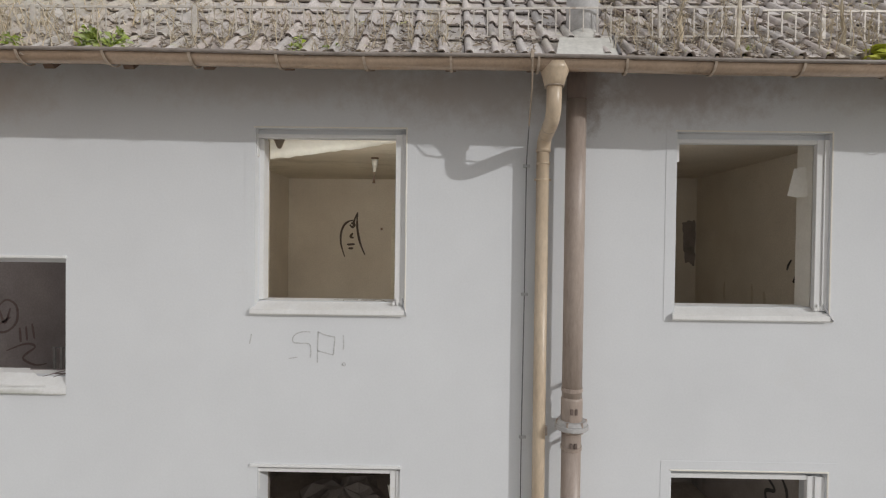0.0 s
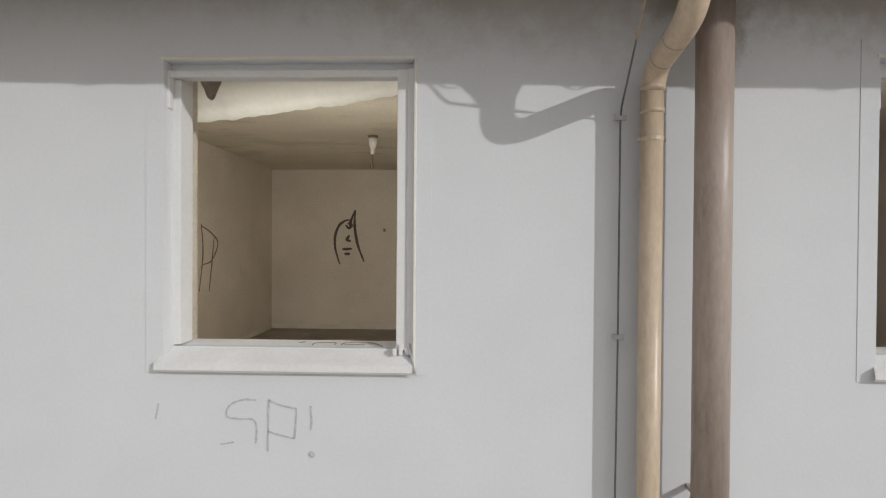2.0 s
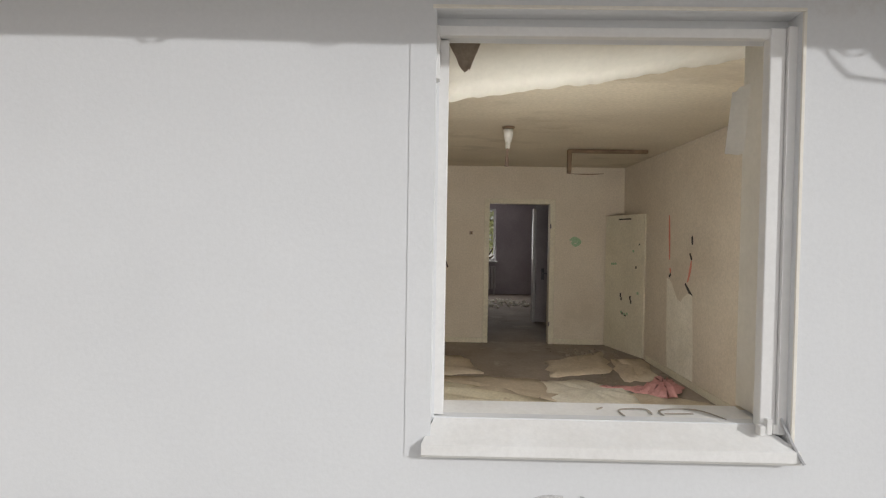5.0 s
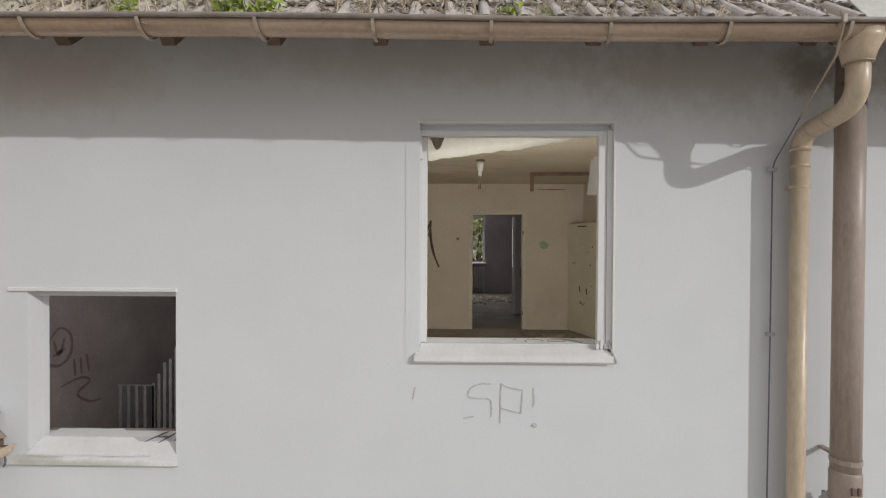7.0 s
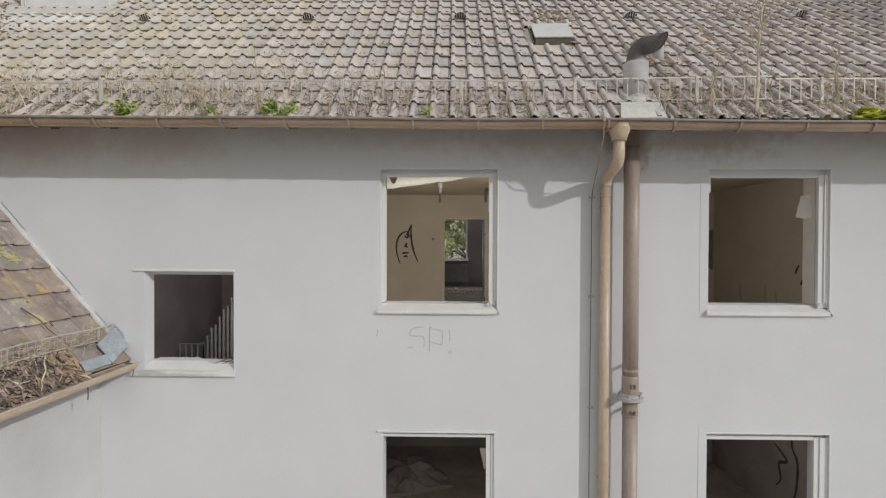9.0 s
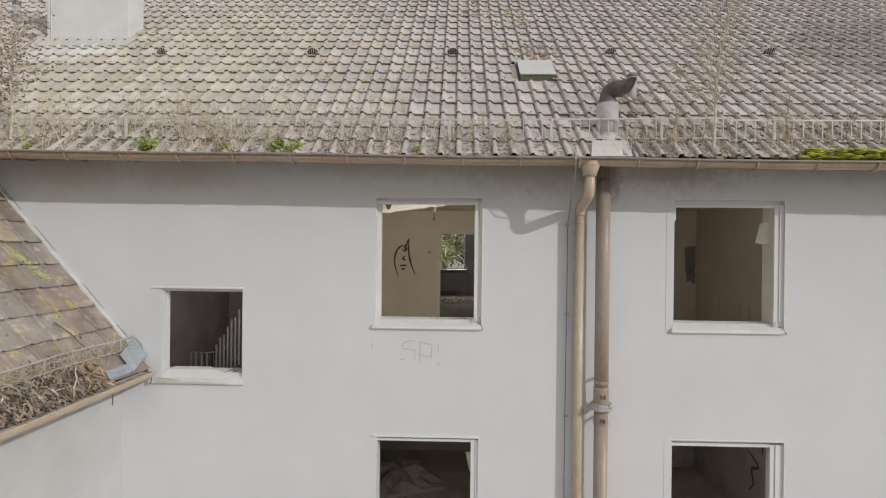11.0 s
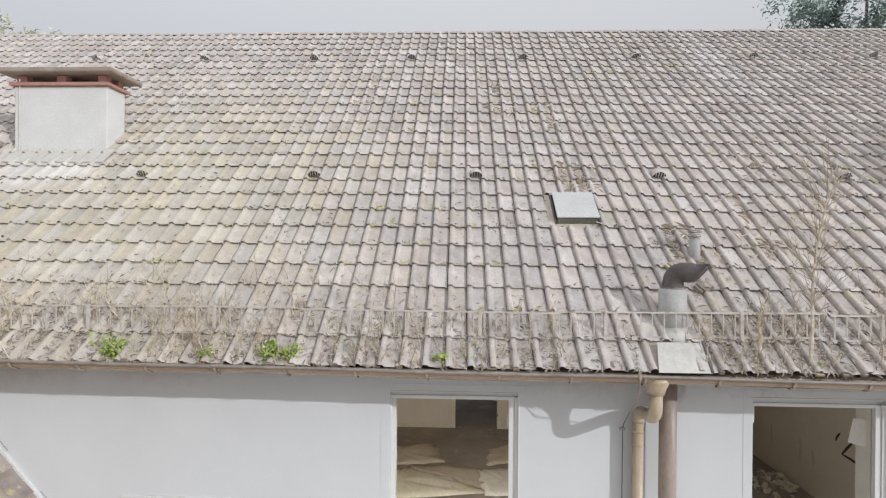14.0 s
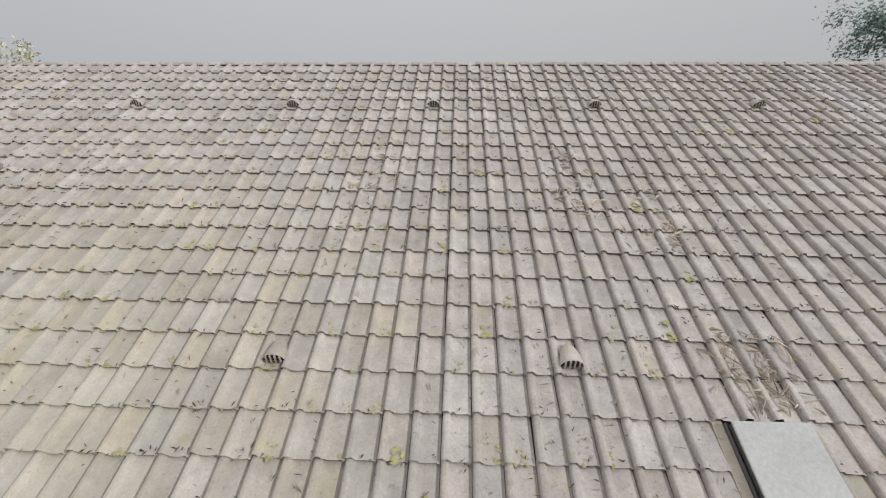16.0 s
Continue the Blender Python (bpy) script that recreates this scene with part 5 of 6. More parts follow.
SHEETS = [([(-2.6, 4.2), (-2.0, 4.18), (-1.35, 4.38), (-1.13, 3.58), (-1.85, 3.41), (-2.7, 3.5)], M_SHEET, 0.05),
          ([(-0.34, 4.1), (0.52, 4.74), (0.3, 3.71), (-0.44, 3.48)], M_SHEET, 0.06),
          ([(0.46, 4.30), (0.86, 4.34), (0.74, 3.46), (0.30, 3.36)], M_SHEET, 0.07),
          ([(-2.7, 3.2), (-1.88, 3.22), (-1.62, 3.34), (-0.44, 2.58), (-1.79, 2.3), (-2.7, 2.4)], M_CREAM, 0.07),
          ([(-1.7, 3.45), (-0.55, 3.42), (-0.35, 2.75), (-1.0, 2.55), (-1.5, 3.0)], M_SHEET, 0.04),
          ([(0.15, 2.95), (0.85, 2.75), (0.86, 2.25), (0.1, 2.3)], M_SHEET, 0.05),
          ([(-0.6, 3.27), (-0.1, 3.36), (0.33, 2.97), (0.10, 2.4), (-0.5, 2.5)], M_PAPER, 0.06),
          ([(-2.3, 2.0), (-0.9, 2.3), (-0.2, 2.0), (-0.6, 1.3), (-2.0, 1.2)], M_SHEET, 0.05),
          ([(0.05, 2.1), (0.7, 2.5), (0.8, 1.7), (0.2, 1.4)], M_SHEET, 0.05)]
for i, (pts, mat, rise) in enumerate(SHEETS):
    thing("torn_sheet", "crumpled torn wallpaper sheet on the dirty floor", "paper sheet", sheet(bmesh.new(), pts, UP, rise, i), mat, group="torn sheets on the floor", smooth=True)
for i, (pts, rise) in enumerate((([(0.0, 3.11), (0.26, 3.03), (0.50, 3.13), (0.42, 2.93), (0.24, 2.90)], 0.03), ([(0.33, 2.92), (0.50, 3.15), (0.74, 3.33), (0.78, 3.06), (0.58, 2.78), (0.40, 2.80)], 0.11))):
    thing("cloth", "crumpled pinkish red cloth on the floor", "cloth", sheet(bmesh.new(), pts, UP + 0.03, rise, 31 + i), M_PINK, smooth=True)
rnd = random.Random(5)


def rubble(name, label, cx, cy, cz, rx, ry, n, mat, size=0.05):
    bm = bmesh.new()
    for _ in range(n):
        a, r = rnd.uniform(0, 6.28), math.sqrt(rnd.random())
        s = size * rnd.uniform(0.4, 1.3)
        m = Matrix.Translation((cx + rx * r * math.cos(a), cy + ry * r * math.sin(a), cz + s * 0.3)) @ Euler((rnd.uniform(-0.5, 0.5), rnd.uniform(-0.5, 0.5), a)).to_matrix().to_4x4() @ Matrix.Diagonal((s, s * rnd.uniform(0.4, 1), s * rnd.uniform(0.3, 0.7), 1))
        made = bmesh.ops.create_icosphere(bm, subdivisions=1, radius=0.6, matrix=m)
        for v in made["verts"]:
            v.co += 0.25 * s * noise.noise_vector(v.co * 30)
    return tagged(thing(name, label, "rubble", bm, mat), kind="stuff")


rubble("rubble", "plaster crumbs along the skirting of the room", 0.3, 4.6, UP, 0.5, 0.3, 40, M_FLOOR, 0.04)
rubble("rubble", "scattered plaster crumbs on the room floor", -1.0, 2.6, UP, 1.6, 1.5, 60, M_FLOOR, 0.03)
rubble("rubble", "pale plaster rubble on the back room floor", -0.6, 9.4, UP, 0.9, 0.7, 150, M_PAPER, 0.10)
rubble("rubble", "plaster rubble and dirt in the dark corner", 3.6, 3.3, UP, 0.6, 0.5, 90, M_FLOOR, 0.10)
# this sheet takes the dark wall colour instead of the wallpaper's own
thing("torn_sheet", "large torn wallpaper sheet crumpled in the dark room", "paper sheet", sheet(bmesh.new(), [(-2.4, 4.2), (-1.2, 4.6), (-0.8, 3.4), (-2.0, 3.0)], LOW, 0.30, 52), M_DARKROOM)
rubble("rubble", "plaster crumbs scattered on a dirty floor", 2.6, 2.4, UP, 1.2, 1.2, 90, M_FLOOR, 0.05)

rad = thing("radiator", "old ribbed radiator below the rear window", "radiator")
ribm = finish("rib", B(-0.028, 0.028, 11.34, 11.46, UP + 0.14, UP + 0.76, bevel=0.018), M_RADIATOR)
for k in range(14):
    o = new("rib", ribm)
    o.parent = rad
    o.matrix_basis = Matrix.Translation((-1.20 + 0.068 * k, 0, 0))
for z in (UP + 0.20, UP + 0.70):
    part("header", T([(-1.24, 11.40, z), (-0.28, 11.40, z)], 0.022, n=8), M_RADIATOR, rad)
for x in (-1.20, -0.32):
    part("foot", B(x - 0.02, x + 0.02, 11.36, 11.44, UP, UP + 0.15), M_RADIATOR, rad)
thing("wall_partition", "greyish partition wall in the back room", "wall", B(0.0, 0.91, 7.03, 7.12, UP, CEIL - 0.002), M_GREYROOM, kind="structure")
door_2 = tagged(new("door_2", None), "grey painted door shut in the partition", "door", kind="structure")
leaf = part("door_leaf", B(0.015, 0.86, 6.985, 7.025, UP + 0.01, 5.52, bevel=0.004), M_GREYROOM, door_2, "grey door leaf")
part("door_frame", B(-0.04, 0.012, 6.98, 7.14, UP, 5.55, bevel=0.005), M_RADIATOR, door_2, "pale edge of the door frame")
part("handle_plate", B(0.11, 0.16, 6.978, 6.984, 4.30, 4.50), M_WIRE, leaf, "dark handle plate")
part("handle", T([(0.135, 6.98, 4.42), (0.135, 6.93, 4.42), (0.22, 6.93, 4.41)], 0.011, n=8), M_WIRE, leaf, "dark door handle")


# ---- spray marks and scrawls ----
def on_y(y, sign=-1):
    return lambda u, v, o: (u, y + sign * o, v)


def on_x(x, sign):
    return lambda u, v, o: (x + sign * o, u, v)


def scrawl(name, label, strokes, place, mat, width, taper=True):
    t = thing(name, label, "graffiti")
    for s in strokes:
        part("stroke", ribbon(bmesh.new(), s, width, place, taper=taper), mat, t)
    return t


scrawl("wall_drawing", "plain black arch shape sprayed on the yellowed wall",
       [[(-1.91, 4.55), (-1.98, 4.78), (-1.985, 4.98), (-1.93, 5.14), (-1.84, 5.22), (-1.76, 5.24)], [(-1.67, 5.39), (-1.74, 5.22), (-1.75, 5.14)],
        [(-1.67, 5.39), (-1.68, 5.15), (-1.63, 4.85), (-1.53, 4.59)], [(-1.82, 5.16), (-1.77, 5.11), (-1.73, 5.16), (-1.79, 5.19)],
        [(-1.87, 4.78), (-1.72, 4.79)], [(-1.84, 4.71), (-1.75, 4.71)], [(-1.76, 5.0), (-1.80, 4.93), (-1.74, 4.91)]], on_y(5.2), M_SPRAY, 0.043)
scrawl("spray_mark", "faint green spray patch on the yellowed wall", [[(0.17, 5.00), (0.24, 5.03), (0.31, 4.98), (0.25, 4.93), (0.19, 4.97)], [(0.20, 4.985), (0.28, 4.99)]], on_y(5.2), M_GREEN, 0.05)
scrawl("spray_mark", "dark crack line below the ceiling", [[(0.12, 5.93), (0.4, 5.925), (0.62, 5.935)]], on_y(5.2), M_WOOD, 0.014)
scrawl("spray_mark", "grey scrawl on the room's side wall",
       [[(3.02, 4.32), (3.10, 4.75), (3.06, 5.08)], [(3.06, 5.06), (3.30, 4.98), (3.45, 4.86), (3.30, 4.66), (3.10, 4.62)], [(3.24, 4.30), (3.30, 4.6), (3.36, 4.95)]], on_x(-2.98, 1), M_WOOD, 0.022)
scrawl("paint_run", "red paint run down the side wall", [[(3.77, 5.29), (3.755, 5.05), (3.74, 4.80)], [(3.73, 4.71), (3.712, 4.68), (3.716, 4.655)], [(3.25, 4.81), (3.275, 4.70), (3.32, 4.59)]], on_x(0.92, -1), M_RED, 0.036)
scrawl("paint_run", "black paint stroke beside a red paint run", [[(3.247, 5.06), (3.236, 4.97)], [(3.285, 4.885), (3.24, 4.815)], [(3.37, 4.57), (3.30, 4.51), (3.21, 4.45)], [(3.70, 4.655), (3.74, 4.61)]], on_x(0.92, -1), M_BLACK, 0.034)
scrawl("sill_scrawl", "dark scrawled lines on the inner window sill", [[(-0.93, 0.165), (-0.90, 0.19)], [(-0.84, 0.11), (-0.84, 0.17), (-0.74, 0.18), (-0.73, 0.13)], [(-0.69, 0.12), (-0.68, 0.175), (-0.545, 0.185), (-0.47, 0.10)], [(-0.68, 0.14), (-0.57, 0.145)]],
       lambda u, v, o: (u, v, 4.343 + (v - 0.24) * 0.06 + o), M_SILLMARK, 0.009)
scrawl("wall_writing", "thin grey scrawl reading SP! on white render",
       [[(-1.09, 4.085), (-1.16, 4.085), (-1.225, 4.055), (-1.235, 4.0), (-1.17, 3.99), (-1.10, 3.985), (-1.085, 3.93), (-1.09, 3.87)], [(-1.27, 3.86), (-1.20, 3.872)],
        [(-1.03, 3.83), (-1.028, 3.95), (-1.025, 4.09)], [(-1.025, 4.085), (-0.96, 4.06), (-0.885, 4.045)], [(-0.885, 4.045), (-0.89, 3.96), (-0.895, 3.895)], [(-0.895, 3.895), (-0.96, 3.91), (-1.03, 3.93)],
        [(-0.815, 4.06), (-0.81, 3.98), (-0.815, 3.94)], [(-0.822, 3.815), (-0.805, 3.805), (-0.795, 3.82), (-0.812, 3.83), (-0.822, 3.815)], [(-1.60, 3.98), (-1.585, 4.06)]],
       on_y(0.0), M_SCRAWL, 0.009, taper=False)
scrawl("spray_mark", "black angular spray strokes on the wall", [[(2.27, 4.54), (2.25, 4.60), (2.19, 4.68)], [(1.92, 4.69), (2.02, 4.58), (2.16, 4.40)], [(2.16, 4.40), (2.0, 4.395), (1.82, 4.37)]], on_x(4.40, -1), M_BLACK, 0.036)
scrawl("spray_mark", "large black curling spray lines on a dark wall",
       [[(2.75, 2.1), (2.62, 1.95), (2.5, 1.98), (2.45, 2.2)], [(2.72, 1.80), (2.5, 1.70), (2.42, 1.62), (2.60, 1.52), (2.55, 1.3), (2.66, 1.15)], [(2.32, 2.2), (2.30, 1.9), (2.18, 1.7), (2.20, 1.3), (2.3, 1.0)]], on_x(4.40, -1), M_BLACK, 0.05)
scrawl("spray_mark", "faint dark ring and tag on the stairwell wall",
       [[(2.10, 3.85), (2.28, 4.02), (2.45, 3.92), (2.45, 3.7), (2.28, 3.6), (2.10, 3.68), (2.10, 3.85)], [(2.2, 3.9), (2.28, 3.72), (2.36, 3.9)], [(2.2, 3.72), (2.36, 3.78)],
        [(2.5, 3.62), (2.52, 3.42)], [(2.6, 3.62), (2.62, 3.42)], [(2.7, 3.64), (2.74, 3.42)], [(2.3, 3.35), (2.6, 3.38), (2.75, 3.3), (2.55, 3.2), (2.75, 3.05), (2.95, 3.02)]], on_x(-5.75, 1), M_FAINT, 0.035)
for i, pts in enumerate(([(-0.9, 2.75), (-0.3, 2.95), (0.1, 2.5), (-0.35, 2.15)], [(-0.4, 1.5), (0.4, 1.6), (0.5, 0.9), (-0.5, 0.9)])):
    stain("wall_patch", "paler bare patch on the dark wall", pts, M_SHEET, 40 + i, y=5.196)

bm = bmesh.new()
ragged = random.Random(77)
rim = [(3.20 + 0.59 * f + ragged.uniform(-0.012, 0.012), 4.46 + 0.14 * f - 0.16 * math.sin(f * math.pi) ** 4) for f in (k / 9 for k in range(10))] + [(3.77, 3.9), (3.74, 3.612), (3.16, 3.612), (3.175, 4.0)]
bm.faces.new([bm.verts.new((0.916, y, z)) for y, z in rim])
thing("wall_patch", "paler bare strip where the wallpaper is torn", "patch", bm, M_PAPER)
stain("wall_patch", "dark brown patch in the wall corner", [(4.14, 5.26), (4.38, 5.30), (4.38, 4.50), (4.20, 4.56)], M_DARKROOM, 48, y=4.596)
scrawl("wallpaper_shred", "pale shreds of wallpaper low on the wall", [[(3.0, 4.30), (2.98, 4.15), (3.0, 3.95)], [(3.69, 4.28), (3.70, 4.10), (3.67, 3.98)], [(2.72, 4.22), (2.70, 4.0)]], on_x(4.40, -1), M_SHEET, 0.055)
rubble("rubble", "pale plaster lumps heaped on the floor", 3.95, 3.1, UP, 0.4, 0.5, 60, M_SHEET, 0.10)


# ---- stairwell ----
bm = bmesh.new()
chip = random.Random(19)
edge = [chip.uniform(-0.02, 0.02) for _ in range(24)]
slab = []
for up in (0.0, 1.0):
    grid = []
    for j, (y, z, xa, xb, thick) in enumerate(((0.205, 3.664, -4.085, -3.62, 0.026), (0.14, 3.660, -4.088, -3.56, 0.028), (0.07, 3.656, -4.09, -3.47, 0.028), (0.025, 3.626, -4.10, -3.38, 0.024), (-0.02, 3.595, -4.13, -3.30, 0.014))):
        xa, xb = xa + edge[j], xb + edge[j + 6]
        grid.append([bm.verts.new((xa + (xb - xa) * k / 10, y + (edge[k + 10] * 0.5 if j in (0, 4) else 0), z + 0.003 + up * (thick + 0.004 * noise.noise(Vector((k * 0.9, j * 0.9, 3)))))) for k in range(11)])
    slab.append(grid)
for grid in slab:
    for j in range(4):
        for k in range(10):
            bm.faces.new((grid[j][k], grid[j][k + 1], grid[j + 1][k + 1], grid[j + 1][k]))
low, high = slab
rim = [(0, k) for k in range(11)] + [(j, 10) for j in range(1, 5)] + [(4, k) for k in range(9, -1, -1)] + [(j, 0) for j in range(3, 0, -1)]
for (a, b), (c, d) in zip(rim, rim[1:] + rim[:1]):
    bm.faces.new((low[a][b], low[c][d], high[c][d], high[a][b]))
bmesh.ops.recalc_face_normals(bm, faces=bm.faces[:])
thing("mortar_slab", "broken pale mortar slab left on the stair window sill", "mortar", bm, M_SILL)
thing("floor_landing", "concrete half landing of the stairwell", "floor", B(-5.74, -4.55, 0.31, 5.19, 1.85, 2.10), M_STONE, kind="structure")
stairs = thing("stair_flight", "concrete stair flight with dimmed slatted balustrade", "stairs")
for k in range(8):
    x = -4.55 + 0.18 * k
    part("step", B(x, x + 0.18, 2.06, 3.2, 1.9 + 0.18 * k, 2.10 + 0.18 * (k + 1), bevel=0.008), M_STONE, stairs)
bal = thing("balustrade", "flat slats of the stair balustrade in a dimmed colour", "balustrade")
for k in range(17):
    x = -4.857 + 0.088 * k if k < 5 else -4.504 + 0.061 * (k - 5)
    run = max(0.0, x + 4.52)
    low = 2.105 + run if x < -4.21 else 3.20 + (x + 4.21) * 0.6
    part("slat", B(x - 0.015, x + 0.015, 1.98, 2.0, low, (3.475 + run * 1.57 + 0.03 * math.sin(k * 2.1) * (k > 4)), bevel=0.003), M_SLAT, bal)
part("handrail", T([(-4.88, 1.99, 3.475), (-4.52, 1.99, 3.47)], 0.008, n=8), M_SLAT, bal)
scrawl("sill_scrawl", "dark scrawled tag on the stair window sill", [[(-3.40, 0.06), (-3.36, 0.16), (-3.33, 0.22)], [(-3.36, 0.14), (-3.27, 0.14)], [(-3.30, 0.05), (-3.26, 0.22)], [(-3.21, 0.08), (-3.19, 0.20)]],
       lambda u, v, o: (u, v, 3.668 + (v - 0.24) * 0.06 + o), M_FAINT, 0.014)


# ---- growth and litter on the roofs ----
def strips(items, name, mat):
    """Joins tapered three-sided stems, each a list of points and a root radius, into one mesh."""
    vs, fs = [], []
    for pts, r in items:
        base = len(vs)
        n = len(pts)
        for i, p in enumerate(pts):
            d = (pts[min(i + 1, n - 1)] - pts[max(i - 1, 0)]).normalized()
            a = d.orthogonal().normalized()
            b = d.cross(a)
            rr = r * (1 - 0.75 * i / (n - 1))
            vs += [tuple(p + rr * (math.cos(t) * a + math.sin(t) * b)) for t in (0, 2.094, 4.189)]
        for i in range(n - 1):
            o = base + 3 * i
            fs += [(o + k, o + (k + 1) % 3, o + 3 + (k + 1) % 3, o + 3 + k) for k in range(3)]
    me = bpy.data.meshes.new(name)
    me.from_pydata(vs, [], fs)
    me.materials.append(mat)
    return me


def stem(rnd, root, up, n=4, bend=0.42):
    pts, d = [Vector(root)], Vector((rnd.uniform(-0.3, 0.3), rnd.uniform(-0.3, 0.2), 1)).normalized()
    for _ in range(n):
        d = (d + Vector((rnd.uniform(-bend, bend), rnd.uniform(-bend, bend), rnd.uniform(-bend, bend) * 0.5))).normalized()
        pts.append(pts[-1] + d * up / n)
    return pts


rnd = random.Random(21)
for group, (xa, xb, count, tall) in enumerate(((-9.5, -4.2, 520, 0.38), (-4.2, -1.6, 300, 0.34), (-1.6, 0.6, 150, 0.26), (1.2, 4.8, 320, 0.28), (4.8, 9.0, 200, 0.25))):
    items = []
    for _ in range(count):
        x = rnd.uniform(xa, xb)
        s = rnd.uniform(0.02, 0.62) if rnd.random() < 0.8 else rnd.uniform(0.4, 1.1)
        if noise.noise(Vector((x * 1.3, s * 2, 7))) < -0.12:
            continue
        h = tall * rnd.uniform(0.25, 1.25)
        main = stem(rnd, on_roof(x, s, 0.02), h)
        items.append((main, rnd.uniform(0.003, 0.0075)))
        for _ in range(rnd.randrange(2, 7)):
            q = main[rnd.randrange(1, len(main) - 1)]
            items.append(([q] + [q + Vector((rnd.uniform(-1, 1), rnd.uniform(-1, 0.5), rnd.uniform(0.1, 1))).normalized() * h * f for f in (0.15, 0.32)], 0.0024))
    o = new("dry_grass", strips(items, "dry_grass", M_DRY))
    tagged(o, "dry grass stalks growing along the eaves", "dry grass", kind="stuff")


def flakes(name, label, places, size, mat, seed, slim=(0.07, 0.28), lift=0.5):
    """Small thin bent flakes and needles lying on a surface: places are (point, normal matrix)."""
    rnd = random.Random(seed)
    vs, fs = [], []
    for m in places:
        l, w, t = size * rnd.uniform(0.5, 1.7), size * rnd.uniform(*slim), 0.003
        r = m @ Euler((rnd.uniform(-lift, lift), rnd.uniform(-lift, lift), rnd.uniform(0, 6.28))).to_matrix().to_4x4()
        base = len(vs)
        for x, y, z in ((-l / 2, 0, 0), (0, -w / 2, 0.15 * l), (l / 2, 0, 0), (0, w / 2, 0.12 * l), (0, 0, -t)):
            vs.append(tuple(r @ Vector((x, y, z + t))))
        fs += [(base, base + 1, base + 3), (base + 1, base + 2, base + 3), (base, base + 4, base + 1), (base + 1, base + 4, base + 2), (base + 2, base + 4, base + 3), (base + 3, base + 4, base)]
    me = bpy.data.meshes.new(name)
    me.from_pydata(vs, [], fs)
    me.materials.append(mat)
    return tagged(new(name, me), label, "litter", kind="stuff")


rnd = random.Random(33)
spots = []
while len(spots) < 9000:
    x = rnd.uniform(-9.5, 9.0)
    s = abs(rnd.gauss(0, 0.42)) if rnd.random() < 0.55 else rnd.uniform(0, 8.6)
    k = noise.noise(Vector((x * 0.9, s * 0.5, 2.0))) + (0.35 if s < 0.9 else 0)
    if rnd.random() < 0.35 + k:
        pan = math.floor((x - X_REF) / TW) * TW + X_REF + rnd.uniform(0.065, 0.19)
        if not (0.68 < pan < 1.28 and s < 0.6) and not (0.15 < pan < 0.80 and 1.9 < s < 2.75):
            spots.append(ROOF @ Matrix.Translation((pan, s, 0.028)))
crumbs = []
for _ in range(15000):
    x, s = rnd.uniform(-9.5, 9.0), rnd.uniform(0.1, 8.7)
    if noise.noise(Vector((x * 0.7, s * 0.7, 5.0))) + 0.25 > rnd.random() * 0.8:
        row = math.floor((s - 0.03) / TL) * TL + 0.03
        if rnd.random() < 0.55:
            s = row + rnd.uniform(-0.02, 0.05)
        crumbs.append(ROOF @ Matrix.Translation((math.floor((x - X_REF) / TW) * TW + X_REF + rnd.uniform(0.0, 0.19), s, 0.03)))
flakes("dark_litter", "dark crumbs and rotten needles on the tiles", crumbs, 0.034, M_CRUMB, 9)
flakes("leaf_litter", "dead needles and leaves lying between the tiles", spots, 0.05, M_LITTER, 1)
spots = []
for cx, s0, ln, n in ((0.60, roof_s(1.42), 0.7, 90), (1.55, roof_s(0.4), 0.7, 90), (2.4, roof_s(0.5), 1.2, 60), (2.95, roof_s(1.6), 1.0, 40), (-0.35, roof_s(3.0), 1.3, 50), (0.35, roof_s(2.6), 1.0, 40), (-2.5, roof_s(3.3), 1.0, 25)):
    for _ in range(n):
        pan = math.floor((cx + rnd.gauss(0, 0.12) - X_REF) / TW) * TW + X_REF + rnd.uniform(0.06, 0.19)
        spots.append(ROOF @ Matrix.Translation((pan, s0 + ln * rnd.random() ** 1.5, 0.032)))
flakes("needle_litter", "clumps of dead needles caught behind roof fittings", spots, 0.12, M_STRAW, 2, (0.02, 0.09))


def chips(name, label, places, size, mat, seed):
    """Blunt curled strips of bark, each with a thickness, lying flat on their places."""
    rnd = random.Random(seed)
    vs, fs = [], []
    for m in places:
        l, w, t, curl = size * rnd.uniform(0.35, 1.3), size * rnd.uniform(0.12, 0.30), 0.004, rnd.uniform(-0.12, 0.22)
        r = m @ Euler((rnd.gauss(0, 0.16), rnd.gauss(0, 0.16), rnd.uniform(0, 6.28))).to_matrix().to_4x4()
        base = len(vs)
        for f in (-0.5, -0.15, 0.2, 0.5):
            half = w * 0.5 * rnd.uniform(0.55, 1.0)
            skew = rnd.uniform(-0.25, 0.25) * w
            for side, up in ((-half, 0), (half, 0), (half, t), (-half, t)):
                vs.append(tuple(r @ Vector((f * l, side + skew, up + curl * l * (f * f - 0.2)))))
        for k in range(3):
            a = base + 4 * k
            fs += [(a + q, a + (q + 1) % 4, a + 4 + (q + 1) % 4, a + 4 + q) for q in range(4)]
        fs += [(base + 3, base + 2, base + 1, base), (base + 12, base + 13, base + 14, base + 15)]
    me = bpy.data.meshes.new(name)
    me.from_pydata(vs, [], fs)
    me.materials.append(mat)
    return tagged(new(name, me), label, "litter", kind="stuff")


